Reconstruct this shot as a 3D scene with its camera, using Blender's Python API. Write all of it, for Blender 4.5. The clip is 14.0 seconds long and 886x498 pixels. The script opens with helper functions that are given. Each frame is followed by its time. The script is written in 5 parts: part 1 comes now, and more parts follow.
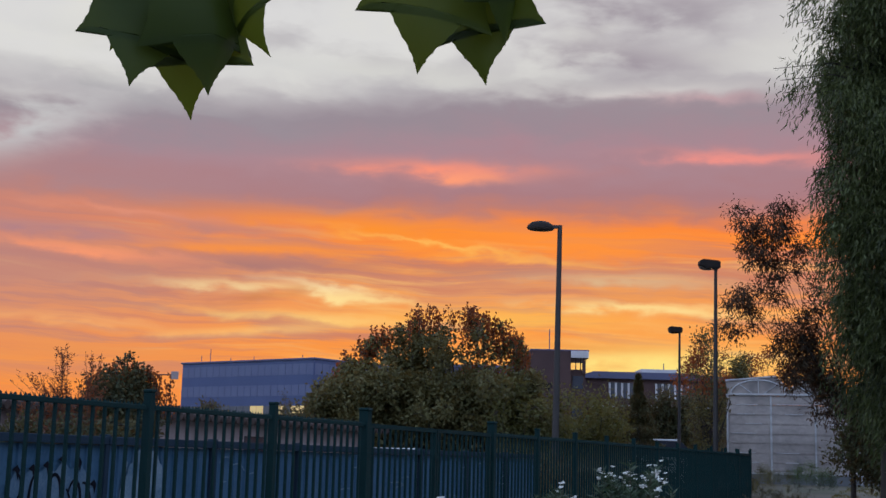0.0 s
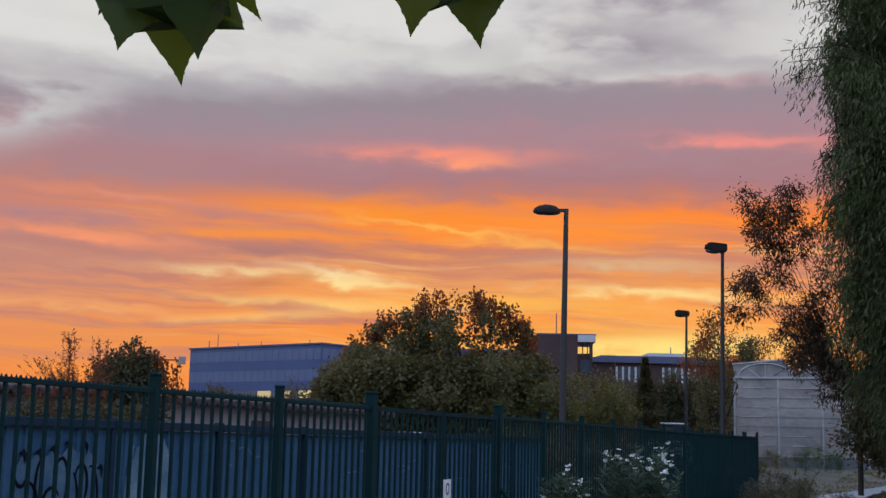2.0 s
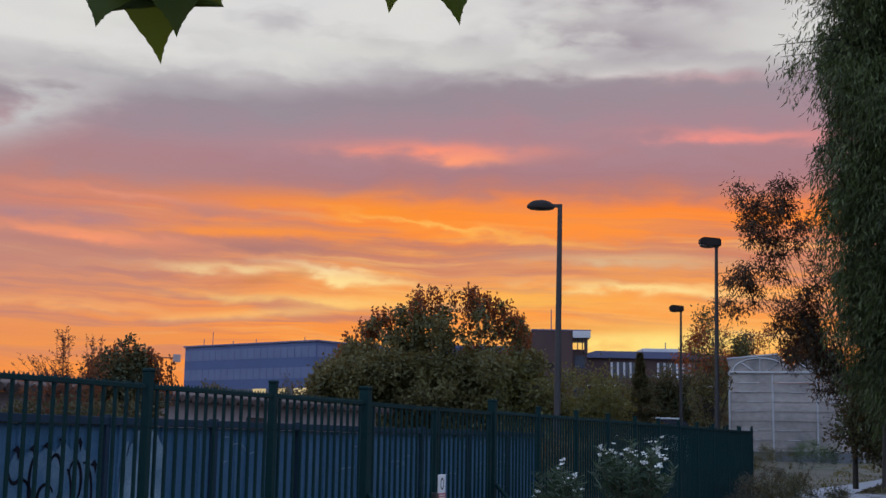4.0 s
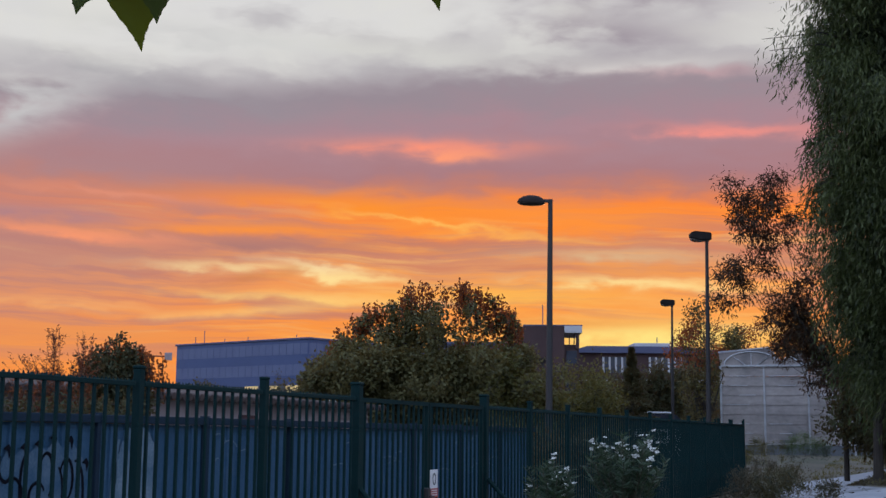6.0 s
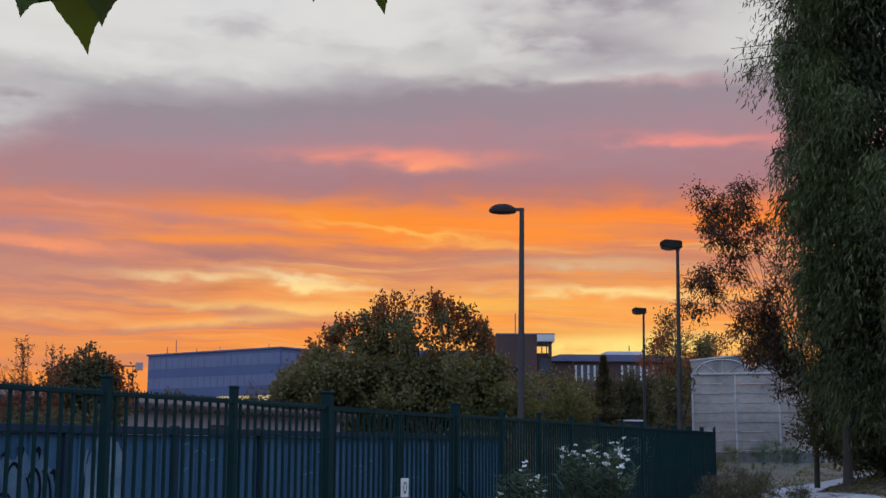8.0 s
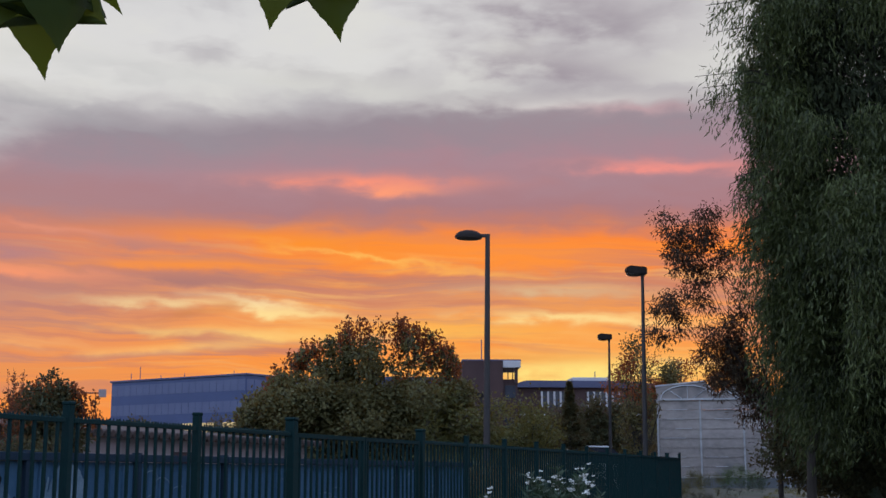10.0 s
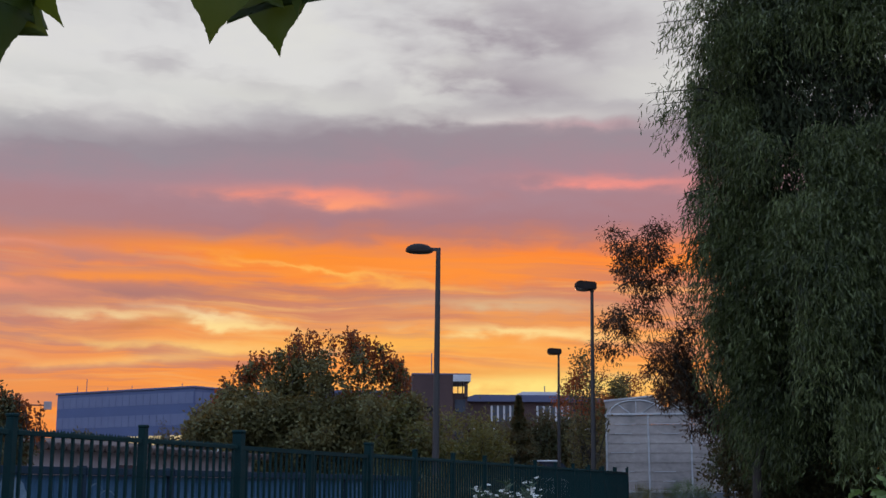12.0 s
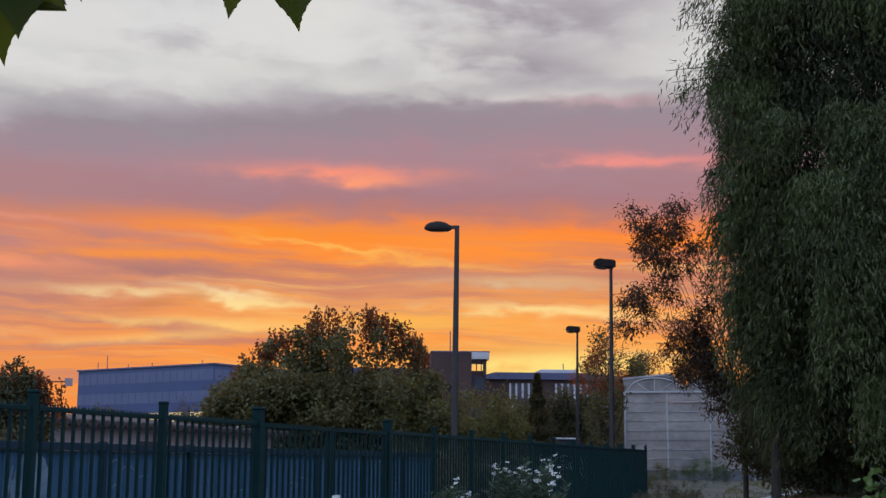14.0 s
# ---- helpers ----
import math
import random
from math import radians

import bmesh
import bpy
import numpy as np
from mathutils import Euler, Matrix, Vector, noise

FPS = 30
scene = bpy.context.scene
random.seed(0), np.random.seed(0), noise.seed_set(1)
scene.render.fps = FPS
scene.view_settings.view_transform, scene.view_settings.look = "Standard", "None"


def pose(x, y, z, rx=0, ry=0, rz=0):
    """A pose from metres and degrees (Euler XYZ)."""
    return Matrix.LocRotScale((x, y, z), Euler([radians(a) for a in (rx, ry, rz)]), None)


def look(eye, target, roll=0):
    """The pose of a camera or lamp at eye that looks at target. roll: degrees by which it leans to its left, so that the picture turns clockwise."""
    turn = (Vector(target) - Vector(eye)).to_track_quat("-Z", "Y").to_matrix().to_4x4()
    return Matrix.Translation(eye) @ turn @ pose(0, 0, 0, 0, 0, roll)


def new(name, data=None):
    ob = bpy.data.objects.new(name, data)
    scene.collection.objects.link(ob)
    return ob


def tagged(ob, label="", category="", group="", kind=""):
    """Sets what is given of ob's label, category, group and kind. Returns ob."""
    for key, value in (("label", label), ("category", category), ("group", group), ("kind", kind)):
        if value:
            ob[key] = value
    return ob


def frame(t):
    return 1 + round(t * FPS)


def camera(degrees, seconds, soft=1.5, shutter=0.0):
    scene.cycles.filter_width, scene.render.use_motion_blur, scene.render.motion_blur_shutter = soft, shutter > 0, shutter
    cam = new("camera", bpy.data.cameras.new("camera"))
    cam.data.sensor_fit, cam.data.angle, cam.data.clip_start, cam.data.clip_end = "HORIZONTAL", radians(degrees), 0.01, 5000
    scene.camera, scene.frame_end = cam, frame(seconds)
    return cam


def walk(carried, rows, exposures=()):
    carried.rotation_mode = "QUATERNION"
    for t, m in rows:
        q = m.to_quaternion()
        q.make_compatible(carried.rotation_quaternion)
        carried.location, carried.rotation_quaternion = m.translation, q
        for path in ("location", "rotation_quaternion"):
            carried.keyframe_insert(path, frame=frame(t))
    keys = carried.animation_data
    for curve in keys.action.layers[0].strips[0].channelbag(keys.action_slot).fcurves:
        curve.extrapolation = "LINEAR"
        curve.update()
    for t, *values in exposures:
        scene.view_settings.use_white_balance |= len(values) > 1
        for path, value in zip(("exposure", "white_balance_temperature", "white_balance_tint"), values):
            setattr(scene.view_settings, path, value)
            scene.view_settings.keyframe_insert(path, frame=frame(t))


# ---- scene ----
cam = camera(38.3, 14.0)
walk(cam, [
    (0.0, pose(-0.050, -0.011, 1.655, 99.37, -1.45, 1.18)),
    (0.5, pose(-0.051, -0.011, 1.654, 99.30, -1.40, 1.33)),
    (1.0, pose(-0.050, -0.003, 1.650, 99.10, -1.42, 1.46)),
    (1.5, pose(-0.045, 0.004, 1.645, 98.90, -1.36, 1.51)),
    (2.0, pose(-0.037, 0.013, 1.639, 98.68, -1.30, 1.51)),
    (2.5, pose(-0.030, 0.014, 1.631, 98.52, -1.20, 1.47)),
    (3.0, pose(-0.024, 0.016, 1.623, 98.49, -1.15, 1.39)),
    (5.5, pose(-0.018, 0.013, 1.611, 98.63, -0.59, 1.15)),
    (6.0, pose(-0.010, 0.011, 1.604, 98.38, -0.48, 0.99)),
    (6.5, pose(-0.003, 0.009, 1.600, 98.25, -0.40, 0.70)),
    (7.0, pose(0.002, 0.014, 1.599, 98.30, -0.33, 0.35)),
    (7.5, pose(0.009, 0.011, 1.597, 98.47, -0.25, 0.02)),
    (8.0, pose(0.020, 0.003, 1.595, 98.79, -0.19, -0.20)),
    (10.5, pose(0.038, -0.016, 1.590, 100.21, 0.03, -2.32)),
    (11.0, pose(0.047, -0.024, 1.587, 100.42, 0.03, -3.00)),
    (11.5, pose(0.051, -0.034, 1.585, 100.52, -0.04, -3.54)),
    (12.0, pose(0.049, -0.041, 1.585, 100.58, -0.10, -3.94)),
    (12.5, pose(0.047, -0.042, 1.585, 100.55, -0.17, -4.08)),
    (13.0, pose(0.046, -0.038, 1.585, 100.34, -0.24, -3.95)),
    (13.5, pose(0.048, -0.037, 1.584, 99.99, -0.31, -3.59)),
    (14.0, pose(0.048, -0.032, 1.585, 99.58, -0.29, -3.12)),
])

# ---- sky and light ----
def srgb(r, g, b):
    return tuple((c / 255 / 12.92) if c <= 10 else ((c / 255 + 0.055) / 1.055) ** 2.4 for c in (r, g, b)) + (1.0,)


world = bpy.data.worlds.new("sunset_sky")
scene.world = world
world.use_nodes = True
wt = world.node_tree
wt.nodes.clear()


def wnode(kind):
    return wt.nodes.new(kind)


def wmath(op, a, b=None, c=None, clamp=False):
    n = wnode("ShaderNodeMath")
    n.operation, n.use_clamp = op, clamp
    for i, v in enumerate((a, b, c)):
        if v is None:
            continue
        if isinstance(v, (int, float)):
            n.inputs[i].default_value = v
        else:
            wt.links.new(v, n.inputs[i])
    return n.outputs[0]


def wmix(fac, a, b):
    n = wnode("ShaderNodeMix")
    n.data_type = "RGBA"
    for i, v in ((0, fac), (6, a), (7, b)):
        if isinstance(v, (int, float, tuple)):
            n.inputs[i].default_value = v
        else:
            wt.links.new(v, n.inputs[i])
    return n.outputs[2]


def wnoise(x, y, detail, rough, warp=0.0):
    cv = wnode("ShaderNodeCombineXYZ")
    wt.links.new(x, cv.inputs[0])
    wt.links.new(y, cv.inputs[1])
    n = wnode("ShaderNodeTexNoise")
    n.noise_dimensions = "2D"
    n.inputs["Scale"].default_value = 1.0
    n.inputs["Detail"].default_value = detail
    n.inputs["Roughness"].default_value = rough
    n.inputs["Distortion"].default_value = warp
    wt.links.new(cv.outputs[0], n.inputs["Vector"])
    return n.outputs[0]


def wramp(fac, stops):
    n = wnode("ShaderNodeValToRGB")
    cr = n.color_ramp
    while len(cr.elements) < len(stops):
        cr.elements.new(0.5)
    for e, (p, c) in zip(cr.elements, stops):
        e.position, e.color = p, c
    wt.links.new(fac, n.inputs[0])
    return n.outputs[0]


def wstep(v, lo, hi):
    n = wnode("ShaderNodeMapRange")
    n.interpolation_type = "SMOOTHSTEP"
    wt.links.new(v, n.inputs[0])
    n.inputs[1].default_value, n.inputs[2].default_value = lo, hi
    return n.outputs[0]


coord = wnode("ShaderNodeTexCoord")
split = wnode("ShaderNodeSeparateXYZ")
wt.links.new(coord.outputs["Generated"], split.inputs[0])
DEG = 57.29578
sky_u = wmath("MULTIPLY", wmath("ARCTAN2", split.outputs[0], split.outputs[1]), DEG)
sky_v = wmath("MULTIPLY", wmath("ARCSINE", split.outputs[2]), DEG)

# broad drift and fine fraying of the cloud layers
drift = wmath("SUBTRACT", wnoise(wmath("MULTIPLY", sky_u, 0.09), wmath("MULTIPLY", sky_v, 0.30), 3.0, 0.5), 0.5)
fray = wmath("SUBTRACT", wnoise(wmath("MULTIPLY", sky_u, 0.42), wmath("MULTIPLY", sky_v, 1.15), 4.0, 0.5, 0.15), 0.5)
warm_u = wmath("ADD", sky_u, wmath("MULTIPLY", fray, 5.0))
warm_v = wmath("ADD", wmath("ADD", sky_v, wmath("MULTIPLY", drift, 1.3)), wmath("MULTIPLY", fray, 1.1))
calm_v = wmath("ADD", wmath("ADD", sky_v, wmath("MULTIPLY", drift, 1.1)), wmath("MULTIPLY", fray, 0.22))
# the grey bank stands higher towards the right of the sunset
rise = wmath("MULTIPLY", wmath("SUBTRACT", 0.45, wmath("MULTIPLY", wstep(sky_u, -13.0, 1.0), 1.35)), wstep(sky_v, 12.0, 14.5))
low = wmath("DIVIDE", wmath("ADD", warm_v, rise), 30.0)
west = wramp(low, [
    (0.02, srgb(240, 134, 74)), (0.11, srgb(250, 150, 68)), (0.18, srgb(249, 147, 70)), (0.22, srgb(245, 154, 86)),
    (0.25, srgb(222, 148, 104)), (0.285, srgb(204, 132, 108)), (0.31, srgb(254, 142, 60)), (0.34, srgb(252, 136, 60)),
    (0.365, srgb(194, 126, 112)), (0.39, srgb(172, 126, 131)), (0.44, srgb(170, 136, 146)), (0.495, srgb(153, 141, 150)),
    (0.535, srgb(188, 184, 187)), (0.58, srgb(220, 219, 217)), (0.66, srgb(217, 216, 216)), (0.95, srgb(170, 174, 184))])

# torn grey and white cover higher up
veil = wnoise(wmath("MULTIPLY", sky_u, 0.15), wmath("MULTIPLY", warm_v, 0.42), 4.0, 0.5, 0.1)
high = wstep(wmath("ADD", warm_v, rise), 14.6, 17.2)
west = wmix(wmath("MULTIPLY", high, wstep(veil, 0.46, 0.70)), west, srgb(221, 220, 216))
west = wmix(wmath("MULTIPLY", high, wmath("MULTIPLY", wstep(wmath("SUBTRACT", 1.0, veil), 0.52, 0.80), 0.6)), west, srgb(168, 163, 170))
# thin banks lower down, lit from beneath or in their own shade
bank = wnoise(wmath("MULTIPLY", sky_u, 0.085), wmath("ADD", wmath("MULTIPLY", calm_v, 1.3), wmath("MULTIPLY", sky_u, 0.03)), 6.0, 0.55, 0.1)
belt = wmath("MULTIPLY", wstep(sky_v, 2.0, 4.5), wmath("SUBTRACT", 1.0, wstep(sky_v, 8.8, 11.5)))
west = wmix(wmath("MULTIPLY", wmath("MULTIPLY", belt, wstep(wmath("SUBTRACT", 1.0, bank), 0.50, 0.64)), 0.75), west, srgb(194, 130, 112))
west = wmix(wmath("MULTIPLY", wmath("MULTIPLY", belt, wstep(bank, 0.55, 0.72)), 0.5), west, srgb(253, 194, 116))
thread = wnoise(wmath("MULTIPLY", sky_u, 0.13), wmath("ADD", wmath("MULTIPLY", calm_v, 2.3), wmath("MULTIPLY", sky_u, 0.06)), 6.0, 0.58)
west = wmix(wmath("MULTIPLY", wmath("MULTIPLY", belt, wstep(thread, 0.48, 0.70)), 0.5), west, srgb(255, 157, 66))
west = wmix(wmath("MULTIPLY", wmath("MULTIPLY", belt, wstep(wmath("SUBTRACT", 1.0, thread), 0.50, 0.72)), 0.55), west, srgb(206, 126, 98))
# towards the south the colours fade to mauve
west = wmix(wmath("MULTIPLY", wmath("MULTIPLY", wmath("MULTIPLY", wstep(wmath("MULTIPLY", sky_u, -1.0), 4.0, 26.0), 0.8), wstep(sky_v, 2.0, 8.0)), wmath("SUBTRACT", 1.0, wstep(sky_v, 11.0, 14.5))), west, srgb(182, 132, 130))

state = {"sky": west}


def streak(u0, v0, half_u, half_v, lean, tint, strength):
    """One lit or shaded cloud streak at azimuth u0 and elevation v0, in degrees."""
    du = wmath("SUBTRACT", warm_u, u0)
    dv = wmath("SUBTRACT", wmath("SUBTRACT", wmath("ADD", sky_v, wmath("MULTIPLY", fray, 0.7)), v0), wmath("MULTIPLY", du, lean))
    a = wmath("POWER", wmath("ABSOLUTE", wmath("DIVIDE", du, half_u)), 2.0)
    b = wmath("POWER", wmath("ABSOLUTE", wmath("DIVIDE", dv, half_v)), 2.0)
    g = wmath("EXPONENT", wmath("MULTIPLY", wmath("ADD", a, b), -0.8))
    torn = wmath("ADD", 1.0, wmath("MULTIPLY", fray, 1.6))
    fac = wmath("MULTIPLY", wmath("MULTIPLY", g, torn), strength, clamp=True)
    state["sky"] = wmix(fac, state["sky"], (*tint, 1.0))


streak(4.0, 3.9, 8.5, 0.9, 0.00, (1.0, 0.43, 0.075), 0.6)
streak(7.5, 6.0, 6.0, 0.9, 0.00, (1.0, 0.44, 0.10), 0.4)
streak(-1.82, 12.92, 3.81, 0.33, -0.00, (1.0, 0.305, 0.195), 0.85)
streak(0.09, 12.64, 1.52, 0.25, -0.00, (1.0, 0.342, 0.188), 0.7)
streak(12.18, 13.45, 3.30, 0.25, -0.05, (1.0, 0.305, 0.242), 0.65)
streak(-15.21, 10.35, 3.30, 0.20, -0.05, (0.888, 0.314, 0.181), 0.7)
streak(-17.09, 8.59, 4.82, 0.25, -0.06, (0.973, 0.328, 0.162), 0.8)
streak(-4.35, 10.25, 6.60, 0.51, -0.05, (1.0, 0.296, 0.03), 0.75)
streak(-10.36, 9.07, 6.09, 0.23, 0.01, (1.0, 0.305, 0.042), 0.8)
streak(4.77, 9.75, 4.82, 0.71, -0.06, (1.0, 0.296, 0.048), 0.7)
streak(-1.31, 9.55, 3.30, 0.13, -0.13, (1.0, 0.503, 0.107), 0.8)
streak(3.00, 8.90, 3.05, 0.18, -0.06, (1.0, 0.456, 0.102), 0.6)
streak(-9.61, 8.40, 3.81, 0.30, 0.02, (0.445, 0.202, 0.175), 0.8)
streak(-10.85, 7.34, 3.55, 0.18, -0.02, (0.956, 0.716, 0.352), 0.75)
streak(-7.2, 7.45, 1.7, 0.24, -0.12, (1.0, 0.807, 0.445), 0.8)
streak(-5.0, 7.05, 2.1, 0.20, -0.10, (1.0, 0.73, 0.305), 0.8)
streak(-8.99, 7.14, 1.40, 0.25, 0.20, (0.658, 0.238, 0.084), 0.75)
streak(-1.31, 8.51, 4.06, 0.28, -0.02, (0.515, 0.216, 0.15), 0.6)
streak(-18.49, 9.37, 4.31, 0.38, -0.03, (0.423, 0.223, 0.254), 0.7)
streak(-6.37, 6.08, 4.82, 0.25, -0.02, (1.0, 0.617, 0.195), 0.75)
streak(-9.61, 5.44, 3.05, 0.18, 0.08, (1.0, 0.61, 0.205), 0.6)
streak(6.77, 8.05, 3.81, 0.23, -0.03, (0.73, 0.479, 0.262), 0.75)
streak(8.02, 6.83, 3.81, 0.20, -0.05, (1.0, 0.745, 0.305), 0.9)
streak(7.02, 7.46, 3.05, 0.23, -0.03, (0.913, 0.352, 0.089), 0.55)
streak(8.51, 4.47, 4.82, 0.61, -0.00, (1.0, 0.761, 0.223), 0.95)
streak(1.74, 6.28, 4.31, 0.46, -0.02, (1.0, 0.527, 0.098), 0.65)
streak(4.26, 5.08, 4.31, 0.20, -0.01, (0.839, 0.342, 0.08), 0.55)
streak(-17.79, 7.55, 4.06, 0.23, -0.03, (0.578, 0.254, 0.188), 0.6)
streak(-17.09, 5.54, 3.81, 0.25, -0.05, (0.922, 0.434, 0.162), 0.6)
streak(-16.39, 4.23, 4.57, 0.46, -0.00, (0.807, 0.305, 0.098), 0.5)
streak(-2.83, 17.16, 5.84, 0.51, -0.06, (0.658, 0.651, 0.624), 0.75)
streak(6.77, 17.90, 3.81, 0.76, -0.12, (0.342, 0.296, 0.342), 0.8)
streak(8.76, 16.45, 4.31, 0.30, 0.02, (0.658, 0.631, 0.617), 0.75)
streak(10.48, 16.08, 2.79, 0.23, -0.02, (0.61, 0.352, 0.376), 0.5)
streak(-19.51, 13.73, 2.79, 0.86, 0.45, (0.61, 0.61, 0.61), 0.8)
streak(-12.80, 13.98, 8.38, 0.91, 0.15, (0.305, 0.262, 0.309), 0.35)
streak(-12.07, 17.48, 5.84, 0.46, -0.08, (0.61, 0.61, 0.604), 0.55)
streak(-15.68, 15.63, 4.82, 0.41, -0.15, (0.352, 0.337, 0.366), 0.5)
streak(-0.29, 15.08, 7.61, 0.56, -0.02, (0.314, 0.254, 0.296), 0.5)
streak(-11.8, 9.95, 4.2, 0.36, -0.06, (0.42, 0.225, 0.225), 0.55)
streak(-16.5, 11.6, 5.0, 0.55, -0.02, (0.40, 0.245, 0.27), 0.45)
streak(8.2, 20.2, 5.2, 1.9, -0.12, (0.33, 0.285, 0.33), 0.7)

# away from the sunset: dusk cover over a clear evening sky
clear = wnode("ShaderNodeTexSky")
clear.sky_type, clear.sun_disc, clear.altitude = "NISHITA", False, 150
clear.sun_elevation, clear.sun_rotation = radians(2.0), radians(8.5)
cover = wramp(wmath("DIVIDE", sky_v, 90.0), [(0.0, srgb(104, 122, 154)), (0.25, srgb(128, 148, 182)), (1.0, srgb(122, 144, 182))])
soft_cloud = wnoise(wmath("MULTIPLY", split.outputs[0], 3.0), wmath("MULTIPLY", split.outputs[1], 3.0), 5.0, 0.55, 0.3)
cover = wmix(wstep(soft_cloud, 0.35, 0.7), cover, srgb(160, 172, 196))
dim = wnode("ShaderNodeVectorMath")
dim.operation = "SCALE"
wt.links.new(clear.outputs[0], dim.inputs[0])
dim.inputs["Scale"].default_value = 0.1
cover = wmix(0.15, cover, dim.outputs[0])
turn_away = wmath("MAXIMUM", wstep(wmath("ABSOLUTE", sky_u), 35.0, 100.0), wstep(sky_v, 22.0, 45.0))
back = wnode("ShaderNodeBackground")
bright = wnode("ShaderNodeVectorMath")
bright.operation = "SCALE"
wt.links.new(cover, bright.inputs[0])
bright.inputs["Scale"].default_value = 3.25
wt.links.new(wmix(turn_away, state["sky"], bright.outputs[0]), back.inputs[0])
back.inputs[1].default_value = 1.0
world_out = wnode("ShaderNodeOutputWorld")
wt.links.new(back.outputs[0], world_out.inputs[0])

sun = new("sun", bpy.data.lights.new("sun", "SUN"))
sun.data.energy, sun.data.angle, sun.data.color = 0.3, radians(8), (1.0, 0.62, 0.32)
sun.matrix_world = look((0, 0, 30), (-math.sin(radians(8.5)) * 100, -math.cos(radians(8.5)) * 100, 30 - 100 * math.tan(radians(3.0))))

# ---- materials ----
def material(name, dark, light, rough=0.7, metal=0.0, scale=4.0, fine=60.0, bump=0.2, stain=None, stretch=(1, 1, 1), sheen=0.5):
    """Base colour that varies at two scales, with fine relief; stain: colour of sparse dirt."""
    m = bpy.data.materials.new(name)
    m.use_nodes = True
    t = m.node_tree
    b = t.nodes["Principled BSDF"]
    tc = t.nodes.new("ShaderNodeTexCoord")
    mp = t.nodes.new("ShaderNodeMapping")
    mp.inputs["Scale"].default_value = stretch
    t.links.new(tc.outputs["Object"], mp.inputs[0])
    big, small = t.nodes.new("ShaderNodeTexNoise"), t.nodes.new("ShaderNodeTexNoise")
    for n, s, d in ((big, scale, 4.0), (small, fine, 3.0)):
        n.inputs["Scale"].default_value, n.inputs["Detail"].default_value = s, d
        t.links.new(mp.outputs[0], n.inputs["Vector"])
    mixv = t.nodes.new("ShaderNodeMix")
    mixv.inputs[0].default_value = 0.35
    t.links.new(big.outputs[0], mixv.inputs[2])
    t.links.new(small.outputs[0], mixv.inputs[3])
    rp = t.nodes.new("ShaderNodeValToRGB")
    rp.color_ramp.elements[0].position, rp.color_ramp.elements[0].color = 0.33, (*dark, 1)
    rp.color_ramp.elements[1].position, rp.color_ramp.elements[1].color = 0.67, (*light, 1)
    t.links.new(mixv.outputs[0], rp.inputs[0])
    col = rp.outputs[0]
    if stain:
        blot = t.nodes.new("ShaderNodeTexNoise")
        blot.inputs["Scale"].default_value, blot.inputs["Detail"].default_value = scale * 0.6, 8.0
        t.links.new(tc.outputs["Object"], blot.inputs["Vector"])
        mr = t.nodes.new("ShaderNodeMapRange")
        mr.inputs[1].default_value, mr.inputs[2].default_value = 0.56, 0.72
        t.links.new(blot.outputs[0], mr.inputs[0])
        mx = t.nodes.new("ShaderNodeMix")
        mx.data_type = "RGBA"
        t.links.new(mr.outputs[0], mx.inputs[0])
        t.links.new(col, mx.inputs[6])
        mx.inputs[7].default_value = (*stain, 1)
        col = mx.outputs[2]
    t.links.new(col, b.inputs["Base Color"])
    b.inputs["Roughness"].default_value, b.inputs["Metallic"].default_value = rough, metal
    b.inputs["Specular IOR Level"].default_value = sheen
    bp = t.nodes.new("ShaderNodeBump")
    bp.inputs["Strength"].default_value, bp.inputs["Distance"].default_value = bump, 0.01
    t.links.new(small.outputs[0], bp.inputs["Height"])
    t.links.new(bp.outputs[0], b.inputs["Normal"])
    return m


def leaf_material(name, dark, light, through_tint, rough=0.5, glow_through=0.3):
    """Leaves that differ one from the next and let some light through."""
    m = bpy.data.materials.new(name)
    m.use_nodes = True
    t = m.node_tree
    b = t.nodes["Principled BSDF"]
    g = t.nodes.new("ShaderNodeNewGeometry")
    rp = t.nodes.new("ShaderNodeValToRGB")
    rp.color_ramp.elements[0].color, rp.color_ramp.elements[1].color = (*dark, 1), (*light, 1)
    tc, nz = t.nodes.new("ShaderNodeTexCoord"), t.nodes.new("ShaderNodeTexNoise")
    nz.inputs["Scale"].default_value = 0.55
    t.links.new(tc.outputs["Object"], nz.inputs["Vector"])
    rp.color_ramp.elements[0].position, rp.color_ramp.elements[1].position = 0.22, 0.78
    mixv = t.nodes.new("ShaderNodeMix")
    mixv.inputs[0].default_value = 0.6
    t.links.new(g.outputs["Random Per Island"], mixv.inputs[2])
    t.links.new(nz.outputs[0], mixv.inputs[3])
    t.links.new(mixv.outputs[0], rp.inputs[0])
    t.links.new(rp.outputs[0], b.inputs["Base Color"])
    b.inputs["Roughness"].default_value = rough
    b.inputs["Specular IOR Level"].default_value = 0.15
    tr = t.nodes.new("ShaderNodeBsdfTranslucent")
    tr.inputs[0].default_value = (*through_tint, 1)
    mx = t.nodes.new("ShaderNodeMixShader")
    mx.inputs[0].default_value = glow_through
    t.links.new(b.outputs[0], mx.inputs[1])
    t.links.new(tr.outputs[0], mx.inputs[2])
    t.links.new(mx.outputs[0], t.nodes["Material Output"].inputs[0])
    return m


def glow(name, tint, strength):
    m = bpy.data.materials.new(name)
    m.use_nodes = True
    b = m.node_tree.nodes["Principled BSDF"]
    b.inputs["Base Color"].default_value = (*tint, 1)
    b.inputs["Emission Color"].default_value = (*tint, 1)
    b.inputs["Emission Strength"].default_value = strength
    return m


